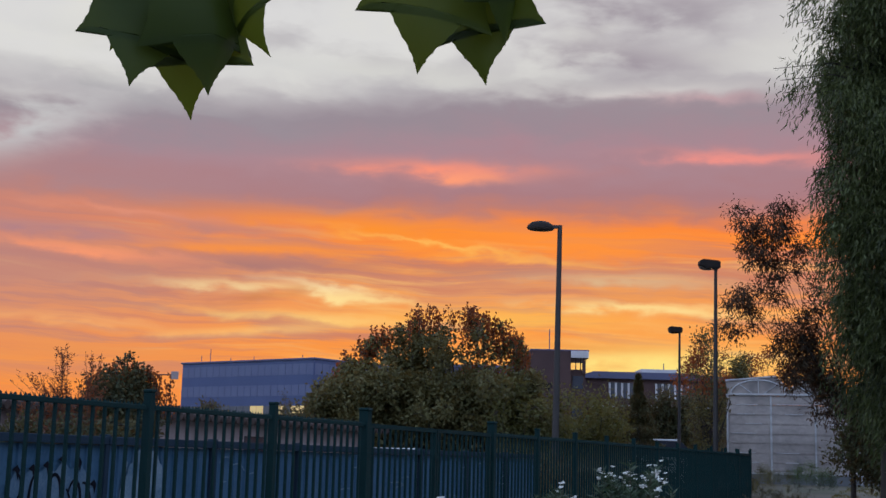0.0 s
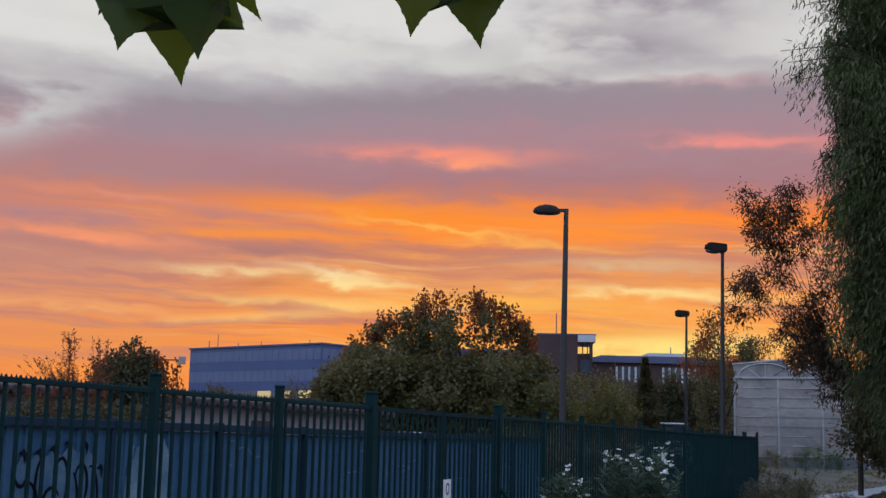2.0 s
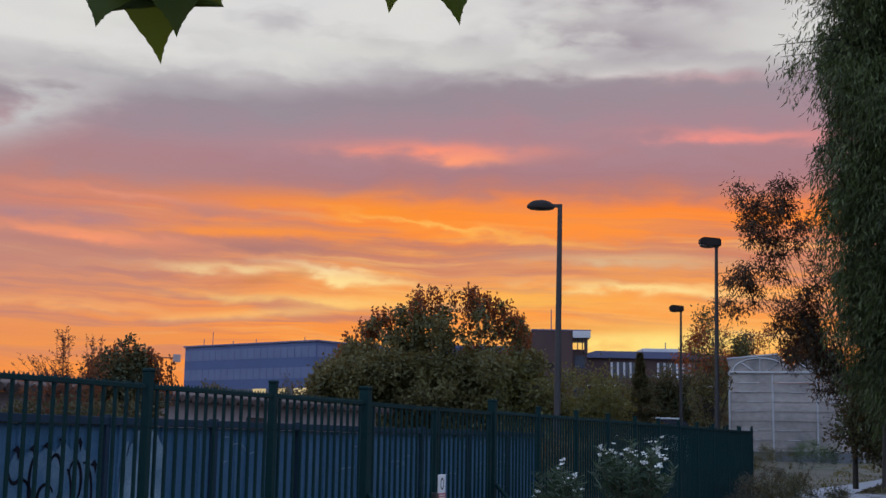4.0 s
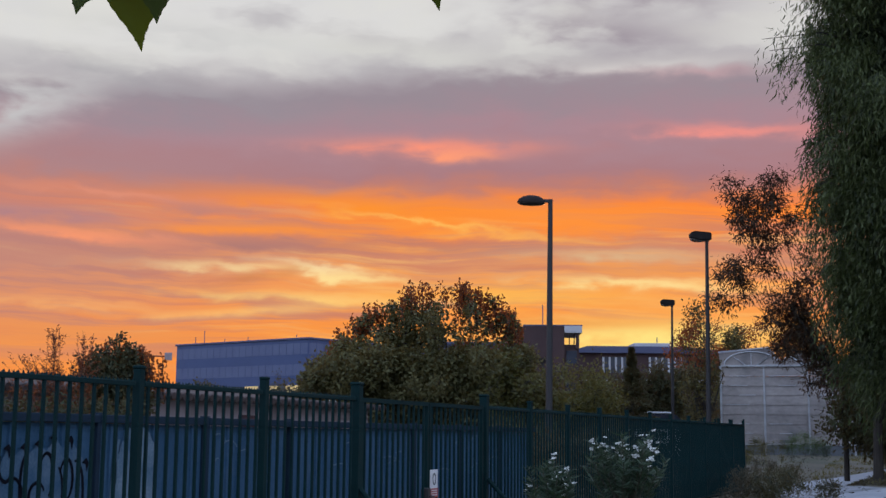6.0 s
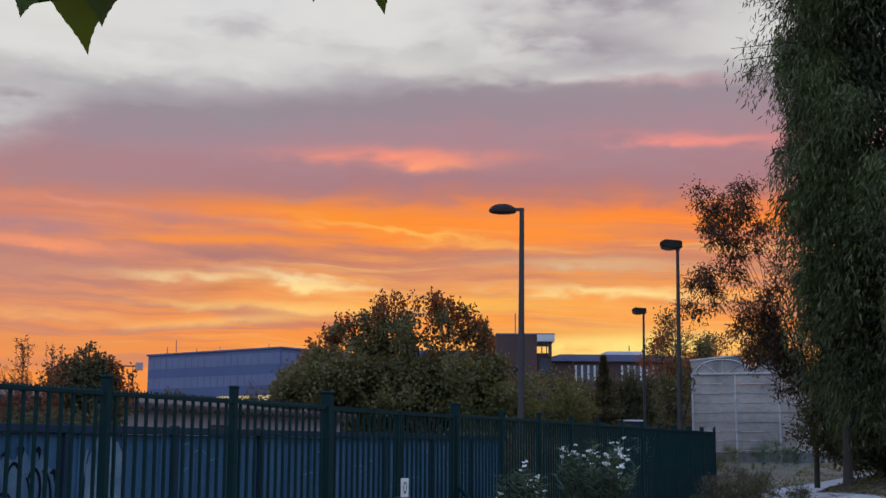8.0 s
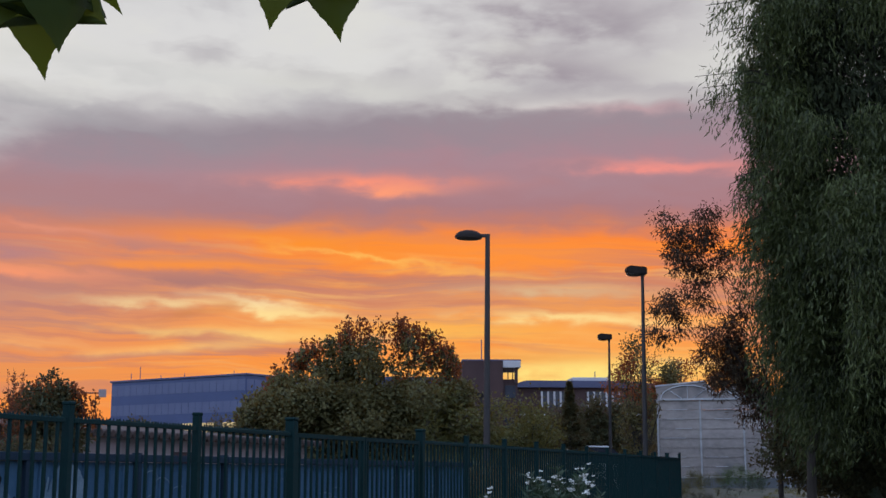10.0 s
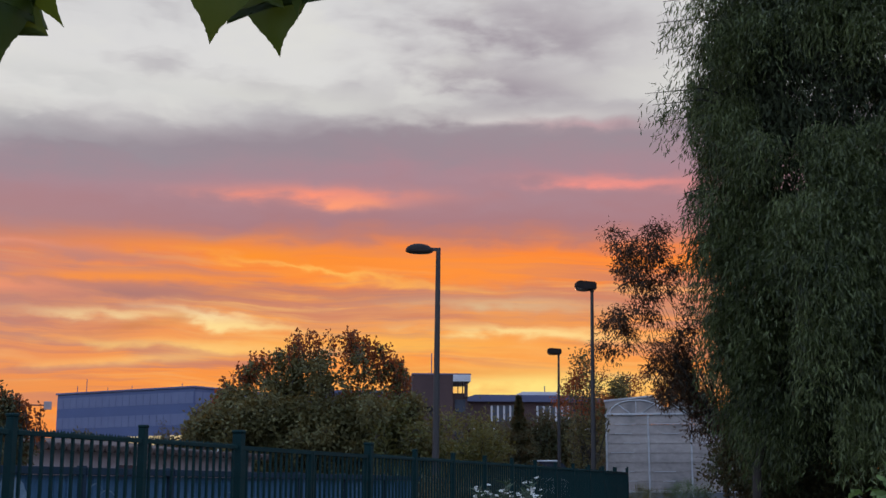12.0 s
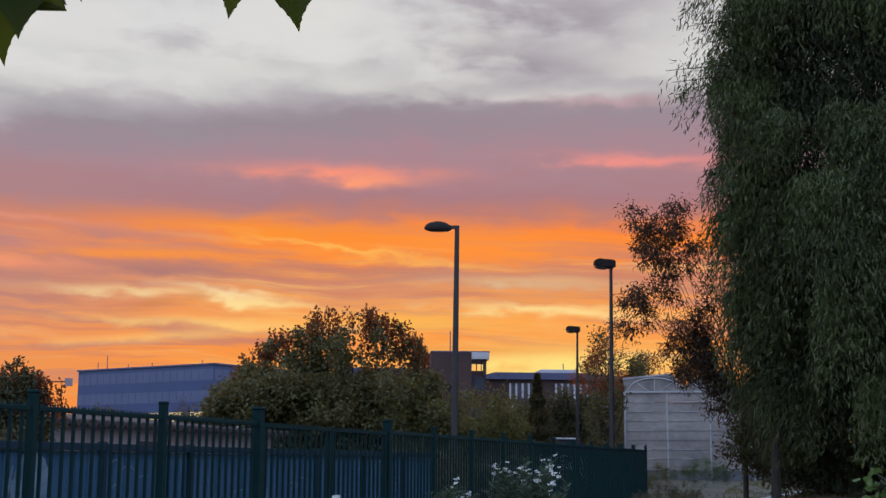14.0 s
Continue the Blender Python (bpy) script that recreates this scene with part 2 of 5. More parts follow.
GREEN_PAINT = material("green_paint", (0.004, 0.017, 0.018), (0.007, 0.026, 0.027), 0.6, 0.0, 3.0, 80, 0.15, (0.008, 0.022, 0.023), sheen=0.06)
BLUE_SHEET = material("blue_sheet", (0.021, 0.064, 0.116), (0.052, 0.108, 0.174), 0.55, 0.0, 1.8, 30, 0.25, (0.09, 0.13, 0.17), (1, 1, 0.5), 0.08)
BLUE_TRIM = material("blue_trim", (0.010, 0.021, 0.036), (0.018, 0.033, 0.052), 0.7, 0.0, 2, 40, 0.2, sheen=0.08)
PALE_PAINT = material("pale_paint", (0.06, 0.115, 0.17), (0.20, 0.26, 0.31), 0.9, 0.0, 3, 40, 0.2, (0.04, 0.09, 0.15), sheen=0.05)
BLACK_PAINT = material("black_paint", (0.006, 0.007, 0.010), (0.014, 0.015, 0.02), 0.9, 0.0, 6, 70, 0.1, sheen=0.0)
SOIL = material("soil", (0.065, 0.056, 0.040), (0.135, 0.115, 0.080), 0.95, 0.0, 0.35, 9, 0.8, (0.045, 0.055, 0.024))
CONCRETE = material("concrete", (0.24, 0.25, 0.275), (0.33, 0.34, 0.37), 0.9, 0.0, 0.9, 25, 0.3, (0.15, 0.155, 0.165))
STUCCO = material("stucco", (0.27, 0.21, 0.215), (0.38, 0.30, 0.30), 0.9, 0.0, 0.8, 20, 0.3, (0.20, 0.16, 0.16))
TILE = material("roof_tile", (0.035, 0.022, 0.02), (0.07, 0.042, 0.036), 0.85, 0.0, 2, 20, 0.4)
FACADE_BLUE = material("facade_blue", (0.032, 0.054, 0.142), (0.044, 0.070, 0.175), 0.5, 0.0, 0.15, 3, 0.05)
FACADE_GREY = material("facade_glass_grey", (0.070, 0.088, 0.18), (0.098, 0.118, 0.212), 0.5, 0.0, 0.3, 4, 0.02)
ROOF_EDGE = material("roof_edge", (0.06, 0.065, 0.13), (0.085, 0.09, 0.165), 0.6, 0.0, 0.3, 4, 0.05)
BRICK_DARK = material("dark_brick", (0.050, 0.027, 0.028), (0.080, 0.043, 0.041), 0.9, 0.0, 0.4, 8, 0.3)
WHITE_CLAD = material("white_cladding", (0.40, 0.39, 0.41), (0.52, 0.50, 0.52), 0.6, 0.0, 0.6, 8, 0.05)
STEEL = material("lamp_steel", (0.016, 0.0135, 0.0145), (0.027, 0.023, 0.024), 0.6, 0.0, 2.0, 50, 0.1)
HEAD = material("lamp_head", (0.020, 0.016, 0.016), (0.034, 0.027, 0.026), 0.7, 0.0, 6.0, 60, 0.1, sheen=0.1)
LENS = material("lamp_lens", (0.30, 0.25, 0.22), (0.42, 0.35, 0.30), 0.25, 0.0, 8.0, 60, 0.05)
GLASS_DARK = material("dark_pane", (0.03, 0.035, 0.05), (0.05, 0.055, 0.075), 0.15, 0.0, 0.6, 5, 0.02)
POLY = material("greenhouse_sheet", (0.19, 0.165, 0.158), (0.40, 0.345, 0.32), 0.3, 0.0, 0.8, 5, 0.08, (0.12, 0.115, 0.12), (0.6, 1, 1.0))
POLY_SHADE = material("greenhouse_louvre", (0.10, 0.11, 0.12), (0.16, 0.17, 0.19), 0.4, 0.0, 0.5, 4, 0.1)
GALV = material("galvanised", (0.36, 0.36, 0.38), (0.50, 0.50, 0.52), 0.4, 0.5, 3, 40, 0.1)
BARK = material("bark", (0.022, 0.017, 0.014), (0.048, 0.038, 0.030), 0.95, 0.0, 2.0, 18, 0.9, None, (1, 1, 0.25))
STEM = material("green_stem", (0.035, 0.034, 0.022), (0.065, 0.058, 0.035), 0.8, 0.0, 4, 40, 0.3)
LEAF_EUC = leaf_material("eucalyptus_leaf", (0.008, 0.013, 0.007), (0.125, 0.148, 0.052), (0.07, 0.10, 0.015), 0.4, 0.15)
LEAF_EUC.node_tree.nodes["Principled BSDF"].inputs["Specular IOR Level"].default_value = 0.22
# darker copy of the eucalyptus leaf: the crown's inner shade put into colour
LEAF_INNER = leaf_material("shaded_eucalyptus_leaf", (0.014, 0.020, 0.012), (0.060, 0.070, 0.032), (0.02, 0.03, 0.01), 0.7, 0.1)
# red tint paints the sunset's flare onto leaves seen against it
LEAF_RIM = leaf_material("flare_tinted_leaf", (0.050, 0.036, 0.020), (0.115, 0.068, 0.036), (0.50, 0.12, 0.03), 0.5, 0.5)
LEAF_BACK = leaf_material("backlit_eucalyptus_leaf", (0.030, 0.028, 0.020), (0.075, 0.066, 0.042), (0.20, 0.07, 0.03), 0.55, 0.3)
LEAF_BROAD = leaf_material("broad_leaf", (0.062, 0.068, 0.030), (0.160, 0.150, 0.064), (0.20, 0.10, 0.02), 0.5, 0.3)
LEAF_WARM = leaf_material("light_leaf", (0.056, 0.070, 0.028), (0.125, 0.130, 0.052), (0.24, 0.16, 0.03), 0.5, 0.35)
LEAF_DARK = leaf_material("dark_leaf", (0.032, 0.043, 0.025), (0.080, 0.090, 0.044), (0.22, 0.10, 0.03), 0.55, 0.25)
LEAF_OLE = leaf_material("oleander_leaf", (0.026, 0.046, 0.033), (0.080, 0.108, 0.068), (0.06, 0.10, 0.03), 0.4, 0.2)
LEAF_DRY = leaf_material("dry_leaf", (0.080, 0.050, 0.036), (0.150, 0.085, 0.055), (0.45, 0.13, 0.05), 0.7, 0.5)
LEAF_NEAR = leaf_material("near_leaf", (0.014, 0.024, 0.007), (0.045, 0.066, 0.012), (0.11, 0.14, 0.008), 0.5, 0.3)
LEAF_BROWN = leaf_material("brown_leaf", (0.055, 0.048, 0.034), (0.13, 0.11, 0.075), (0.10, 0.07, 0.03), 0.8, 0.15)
# brighter copy of near_leaf: light coming through the blade put into its colour
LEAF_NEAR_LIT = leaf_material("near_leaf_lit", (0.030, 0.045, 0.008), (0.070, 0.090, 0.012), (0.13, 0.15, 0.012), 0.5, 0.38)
LENS.node_tree.nodes["Principled BSDF"].inputs["Transmission Weight"].default_value = 0.8
LENS_DARK = material("lamp_lens_dark", (0.040, 0.030, 0.028), (0.06, 0.048, 0.042), 0.4, 0.0, 8.0, 60, 0.05, sheen=0.2)
LEAF_BRIGHT = leaf_material("bright_leaf", (0.06, 0.10, 0.03), (0.12, 0.17, 0.05), (0.12, 0.18, 0.04), 0.45, 0.25)
PETAL = leaf_material("white_petal", (0.62, 0.62, 0.60), (0.82, 0.82, 0.80), (0.7, 0.7, 0.65), 0.6, 0.25)
CAR_WHITE = material("car_white", (0.60, 0.60, 0.62), (0.70, 0.70, 0.72), 0.25, 0.0, 1, 8, 0.0)
RUBBER = material("rubber", (0.012, 0.012, 0.013), (0.02, 0.02, 0.02), 0.8, 0.0, 4, 40, 0.2)
SIGN_WHITE = material("sign_white", (0.55, 0.55, 0.55), (0.68, 0.68, 0.68), 0.5, 0.0, 6, 60, 0.05)
SIGN_RED = material("sign_red", (0.28, 0.035, 0.03), (0.38, 0.05, 0.04), 0.5, 0.0, 6, 60, 0.05)
WARM_ROOM = glow("lit_room", (1.0, 0.66, 0.24), 0.12)


# ---- building helpers ----
def thing(name, place, label, category, group="", kind="", turn=0.0, lean=0.0):
    e = new(name)
    e.matrix_world = pose(*place, 0, lean, turn)
    return tagged(e, label, category, group, kind)


def part(name, bm, mat, parent, label="", kind="", smooth=False):
    me = bpy.data.meshes.new(name)
    bm.to_mesh(me)
    bm.free()
    me.materials.append(mat)
    if smooth:
        for f in me.polygons:
            f.use_smooth = True
    return hang(name, me, parent, label, kind)


def hang(name, me, parent, label="", kind="", at=None):
    ob = new(name, me)
    if parent is not None:
        ob.parent = parent
    if at is not None:
        ob.matrix_basis = at
    return tagged(ob, label, "", "", kind)


def box(lo, hi, bevel=0.0, bm=None):
    bm = bm or bmesh.new()
    size = [b - a for a, b in zip(lo, hi)]
    mid = [(a + b) / 2 for a, b in zip(lo, hi)]
    r = bmesh.ops.create_cube(bm, size=1.0, matrix=Matrix.Translation(mid) @ Matrix.Diagonal((*size, 1)))
    if bevel:
        es = list({e for v in r["verts"] for e in v.link_edges})
        bmesh.ops.bevel(bm, geom=es, offset=bevel, segments=1, affect="EDGES")
    return bm


def tube(points, radii, sides=6, bm=None):
    """A tapered tube along points."""
    bm = bm or bmesh.new()
    pts = [Vector(p) for p in points]
    rings = []
    for i, p in enumerate(pts):
        d = (pts[min(i + 1, len(pts) - 1)] - pts[max(i - 1, 0)]).normalized()
        a = d.orthogonal().normalized()
        b = d.cross(a)
        r = radii[i] if not isinstance(radii, (int, float)) else radii
        rings.append([bm.verts.new(p + (a * math.cos(k * math.tau / sides) + b * math.sin(k * math.tau / sides)) * r) for k in range(sides)])
    for q, s in zip(rings, rings[1:]):
        # match the ring starts
        off = min(range(sides), key=lambda o: (q[0].co - s[o].co).length)
        for k in range(sides):
            bm.faces.new((q[k], q[(k + 1) % sides], s[(k + 1 + off) % sides], s[(k + off) % sides]))
    bm.faces.new(rings[0][::-1])
    bm.faces.new(rings[-1])
    return bm


def prism(outline, y0, y1, bm=None):
    """An outline of (x, z) drawn out from y0 to y1."""
    bm = bm or bmesh.new()
    a = [bm.verts.new((x, y0, z)) for x, z in outline]
    b = [bm.verts.new((x, y1, z)) for x, z in outline]
    bm.faces.new(a)
    bm.faces.new(b[::-1])
    for k in range(len(a)):
        j = (k + 1) % len(a)
        bm.faces.new((a[j], a[k], b[k], b[j]))
    bmesh.ops.recalc_face_normals(bm, faces=bm.faces[:])
    return bm


def leaves_mesh(name, base, way, length, width, mat, rng, bend=0.25):
    """Many leaves in one mesh: each a bent blade of six corners, from base along way."""
    n = len(base)
    way = way / np.maximum(np.linalg.norm(way, axis=1, keepdims=True), 1e-6)
    side = np.cross(way, rng.normal(size=(n, 3)))
    side /= np.maximum(np.linalg.norm(side, axis=1, keepdims=True), 1e-6)
    nor = np.cross(way, side)
    L = (length * rng.uniform(0.7, 1.25, n))[:, None]
    Wd = (width * rng.uniform(0.75, 1.25, n))[:, None] / 2
    curl = nor * L * bend * rng.uniform(-1, 1, n)[:, None]
    p0 = base
    m1 = base + way * L * 0.35
    m2 = base + way * L * 0.7 + curl * 0.35
    tip = base + way * L + curl
    v = np.stack([p0, m1 + side * Wd, m1 - side * Wd, m2 + side * Wd * 0.7, m2 - side * Wd * 0.7, tip], 1).reshape(-1, 3)
    i = (np.arange(n) * 6)[:, None]
    quad = (i + np.array([1, 2, 4, 3])).tolist()
    tri = (i + np.array([0, 2, 1])).tolist() + (i + np.array([3, 4, 5])).tolist()
    me = bpy.data.meshes.new(name)
    me.from_pydata(v.tolist(), [], quad + tri)
    me.materials.append(mat)
    return me


def smooth01(x):
    x = min(max(x, 0.0), 1.0)
    return x * x * (3 - 2 * x)


# the fence line: its first post and its direction
FX, FY, UX, UY, STEP = -2.67, 10.40, 0.3616, 0.9323, 2.02


def on_fence(s, back=0.0):
    """Place s metres along the fence, and back metres behind it."""
    return FX + UX * s - UY * back, FY + UY * s + UX * back


def ground_z(x, y):
    """The verge swells up beside the fence and behind its far end."""
    off = (x - FX) * UY - (y - FY) * UX
    side = 0.8 * smooth01((off - 1.2) / 4.2) * smooth01((y - 14.0) / 34.0)
    rear = 0.8 * smooth01((y - 42.0) / 28.0) * smooth01((x - 4.0) / 8.0)
    return max(side, rear) + 0.03 * noise.noise((x * 0.5, y * 0.5, 0)) * smooth01((40 - abs(y - 30)) / 30)


# ---- ground ----
def axis_steps(lo, hi, fine, far):
    a = [lo + fine * k for k in range(int((hi - lo) / fine) + 1)]
    left, right, step = [], [], fine
    while step < far:
        step *= 1.6
        left.append((left[-1] if left else lo) - step)
        right.append((right[-1] if right else hi) + step)
    return left[::-1] + a + right


xs, ys = axis_steps(-14, 30, 0.8, 1500), axis_steps(-6, 80, 0.8, 1500)
bm = bmesh.new()
grid = [[bm.verts.new((x, y, ground_z(x, y) if -60 < x < 120 and -60 < y < 200 else (0.8 if x > 0 and y > 42 else 0.0))) for x in xs] for y in ys]
for j in range(len(ys) - 1):
    for i in range(len(xs) - 1):
        bm.faces.new((grid[j][i], grid[j][i + 1], grid[j + 1][i + 1], grid[j + 1][i]))
tagged(part("ground", bm, SOIL, None, smooth=True), "dry brown soil with sparse grass", "ground", "", "structure")


def ribbon(points, widths, lift, thick):
    """A paved strip that follows the ground."""
    bm = bmesh.new()
    rows = []
    for k, ((x, y), w) in enumerate(zip(points, widths)):
        a, b = points[max(k - 1, 0)], points[min(k + 1, len(points) - 1)]
        d = Vector((b[0] - a[0], b[1] - a[1], 0)).normalized()
        n = Vector((-d.y, d.x, 0))
        row = []
        for s in (-0.5, -0.25, 0, 0.25, 0.5):
            q = Vector((x, y, 0)) + n * w * s
            row.append(bm.verts.new((q.x, q.y, ground_z(q.x, q.y) + lift)))
        for s, dz in ((0.5, -thick), (-0.5, -thick)):
            q = Vector((x, y, 0)) + n * w * s
            row.append(bm.verts.new((q.x, q.y, ground_z(q.x, q.y) + lift + dz)))
        rows.append(row)
    for p, q in zip(rows, rows[1:]):
        for k in range(7):
            bm.faces.new((p[k], p[(k + 1) % 7], q[(k + 1) % 7], q[k]))
    bmesh.ops.recalc_face_normals(bm, faces=bm.faces[:])
    return bm

path_line = [(9.9, 12.0), (9.3, 18.0), (9.1, 23.0), (9.3, 28.0), (9.6, 32.0), (9.8, 36.0), (10.6, 40.5), (12.6, 45.5), (15.6, 50.0), (20.0, 54.0), (27.0, 57.0)]


def path_gap(x, y):
    """Distance from the middle line of the footpath."""
    best = 1e9
    for (ax, ay), (bx, by) in zip(path_line, path_line[1:]):
        dx, dy = bx - ax, by - ay
        t = min(max(((x - ax) * dx + (y - ay) * dy) / (dx * dx + dy * dy), 0.0), 1.0)
        best = min(best, math.hypot(x - ax - dx * t, y - ay - dy * t))
    return best


tagged(part("pavement", ribbon(path_line, [2.3] * len(path_line), 0.03, 0.15), CONCRETE, None, smooth=False), "pale concrete footpath curving across the verge", "path", "", "structure")

# ---- green bar fence ----
POST_H, RAIL_H, BAR_W = 2.16, 2.01, 0.026
fence_turn = math.degrees(math.atan2(UY, UX))
fence = thing("fence", (FX, FY, 0), "dark green painted steel bar fence with square posts", "fence", turn=fence_turn)


def mesh_of(name, bm, mat):
    me = bpy.data.meshes.new(name)
    bm.to_mesh(me)
    bm.free()
    me.materials.append(mat)
    return me


bm = box((-0.036, -0.036, -0.02), (0.036, 0.036, POST_H - 0.03), 0.006)
box((-0.041, -0.041, POST_H - 0.03), (0.041, 0.041, POST_H), 0.008, bm)
POST = mesh_of("post", bm, GREEN_PAINT)
bm = box((-0.055, -0.055, -0.02), (0.055, 0.055, POST_H + 0.0), 0.008)
box((-0.062, -0.062, POST_H + 0.0), (0.062, 0.062, POST_H + 0.035), 0.01, bm)
GATE_POST = mesh_of("gate_post", bm, GREEN_PAINT)
RAIL = mesh_of("rail", box((0, -0.022, -0.02), (STEP - 0.12, 0.022, 0.02), 0.004), GREEN_PAINT)
bm = box((-BAR_W / 2, -BAR_W / 2, 0.10), (BAR_W / 2, BAR_W / 2, RAIL_H + 0.021), 0.003)
bmesh.ops.create_cone(bm, segments=4, radius1=BAR_W * 0.6, radius2=0.001, depth=0.018, matrix=pose(0, 0, RAIL_H + 0.03, 0, 0, 45))
BAR = mesh_of("bar", bm, GREEN_PAINT)
bm = bmesh.new()
for k in range(38):
    x = (STEP - 0.12) * (k + 0.5) / 38
    bmesh.ops.create_cone(bm, segments=4, radius1=0.011, radius2=0.001, depth=0.024, matrix=pose(x, 0, RAIL_H + 0.031, 0, 0, 45))
TEETH = mesh_of("spike_strip", bm, GREEN_PAINT)
LAST = 15
for n in range(-4, LAST + 1):
    if n in (2, 4):
        hang("gate_post", GATE_POST, fence, at=pose(n * STEP, 0, 0))
    elif n != 3:
        hang("post", POST, fence, at=pose(n * STEP, 0, 0))
    if n < LAST and n not in (2, 3):
        for z in (0.16, RAIL_H):
            hang("rail", RAIL, fence, at=pose(n * STEP + 0.06, 0, z))
        if n > -2:
            hang("spike_strip", TEETH, fence, "fine row of short spikes on the top rail", "stuff", pose(n * STEP + 0.06, 0, 0))
        for k in range(13):
            hang("bar", BAR, fence, at=pose(n * STEP + 0.06 + (STEP - 0.12) * (k + 0.5) / 13, 0.0, 0))
# short return at the far end
for k in range(5):
    hang("post", POST, fence, at=pose(LAST * STEP + 0.12, 0.42 * k, 0) @ Matrix.Diagonal((0.7, 0.7, 1.02, 1)))
for z in (0.16, RAIL_H):
    hang("rail", RAIL, fence, at=pose(LAST * STEP + 0.12, 0.05, z, 0, 0, 90))
# buttress struts at the gate posts
for n in (2, 4):
    part("strut", tube([(n * STEP, -0.06, 1.03), (n * STEP, -1.05, 0.0)], 0.03, 8), GREEN_PAINT, fence)

gate = thing("gate", (*on_fence(2 * STEP), 0), "closed dark green double gate of steel bars", "gate", turn=fence_turn)
for side in (0, 1):
    x0 = side * STEP + (0.09 if side == 0 else 0.012)
    x1 = x0 + STEP - 0.10
    bm = box((x0, -0.025, 0.08), (x0 + 0.05, 0.025, RAIL_H + 0.02))
    box((x1 - 0.05, -0.025, 0.08), (x1, 0.025, RAIL_H + 0.02), 0, bm)
    box((x0 + 0.05, -0.025, RAIL_H - 0.03), (x1 - 0.05, 0.025, RAIL_H + 0.02), 0, bm)
    box((x0 + 0.05, -0.025, 0.08), (x1 - 0.05, 0.025, 0.13), 0, bm)
    leaf_frame = part("gate_leaf", bm, GREEN_PAINT, gate)
    for k in range(12):
        hang("bar", BAR, leaf_frame, at=pose(x0 + 0.05 + (x1 - x0 - 0.1) * (k + 0.5) / 12, 0, 0) @ Matrix.Diagonal((1, 1, 0.985, 1)))
part("lock_box", box((STEP - 0.11, -0.06, 0.78), (STEP - 0.02, 0.04, 0.98), 0.008), STEEL, gate, "grey steel lock case")
part("handle", tube([(STEP - 0.05, -0.06, 0.88), (STEP - 0.05, -0.11, 0.88), (STEP - 0.17, -0.11, 0.88)], 0.011, 8), STEEL, gate)
sign = thing("gate_sign", (*on_fence(3 * STEP + 0.02, -0.034), 0.86), "white and red notice plate on the gate", "sign", turn=fence_turn)
part("plate", box((-0.02, -0.008, 0.0), (0.22, 0.0, 0.34), 0.002), SIGN_WHITE, sign)
part("red_field", box((-0.02, -0.012, -0.002), (0.22, -0.008, 0.11)), SIGN_RED, sign)
bm = bmesh.new()
ring = [(0.10 + 0.055 * math.cos(a * math.tau / 20), 0.225 + 0.075 * math.sin(a * math.tau / 20)) for a in range(20)]
hole = [(0.10 + 0.035 * math.cos(a * math.tau / 20), 0.225 + 0.055 * math.sin(a * math.tau / 20)) for a in range(20)]
va = [bm.verts.new((x, -0.012, z)) for x, z in ring]
vb = [bm.verts.new((x, -0.012, z)) for x, z in hole]
for k in range(20):
    bm.faces.new((va[k], va[(k + 1) % 20], vb[(k + 1) % 20], vb[k]))
part("ring_mark", bm, BLACK_PAINT, sign)
for k in range(3):
    part("text_bar", box((0.01, -0.015, 0.025 + k * 0.028), (0.19, -0.012, 0.036 + k * 0.028)), SIGN_WHITE, sign)

# ---- blue sheet wall behind the fence ----
WALL_H, WALL_BACK = 1.80, 2.0
wall = thing("blue_sheet_wall", (*on_fence(0, WALL_BACK), 0), "faded blue ribbed sheet wall with graffiti", "wall", kind="structure", turn=fence_turn)


def ribbed(w):
    bm = bmesh.new()
    front = []
    k = 0
    while k * 0.25 < w - 1e-6:
        x = k * 0.25
        front += [(x, 0.0), (x + 0.20, 0.0), (x + 0.21, -0.022), (x + 0.24, -0.022)]
        k += 1
    front = [(min(x, w), y) for x, y in front] + [(w, 0.0)]
    a = [bm.verts.new((x, y, 0.0)) for x, y in front]
    b = [bm.verts.new((x, y, WALL_H - 0.09)) for x, y in front]
    c = [bm.verts.new((x, 0.03, 0.0)) for x, y in front]
    d = [bm.verts.new((x, 0.03, WALL_H - 0.09)) for x, y in front]
    for i in range(len(front) - 1):
        if front[i + 1][0] - front[i][0] < 1e-6:
            continue
        bm.faces.new((a[i], a[i + 1], b[i + 1], b[i]))
        bm.faces.new((d[i], d[i + 1], c[i + 1], c[i]))
    return bm


SHEET = mesh_of("panel", ribbed(1.94), BLUE_SHEET)
bm = box((-0.035, -0.05, 0.0), (0.035, 0.05, WALL_H + 0.02), 0.005)
WALL_POST = mesh_of("wall_post", bm, BLUE_TRIM)
COPING = mesh_of("coping", box((-1.0, -0.085, WALL_H - 0.085), (0.995, 0.05, WALL_H), 0.006), BLUE_TRIM)
for k in range(-3, 8):
    s = 2.07 + (k - 1) * 2.02
    hang("panel", SHEET, wall, at=pose(s + 0.04, 0, 0))
    hang("wall_post", WALL_POST, wall, at=pose(s, -0.02, 0))
    hang("coping", COPING, wall, at=pose(s + 1.01, 0, 0.0))


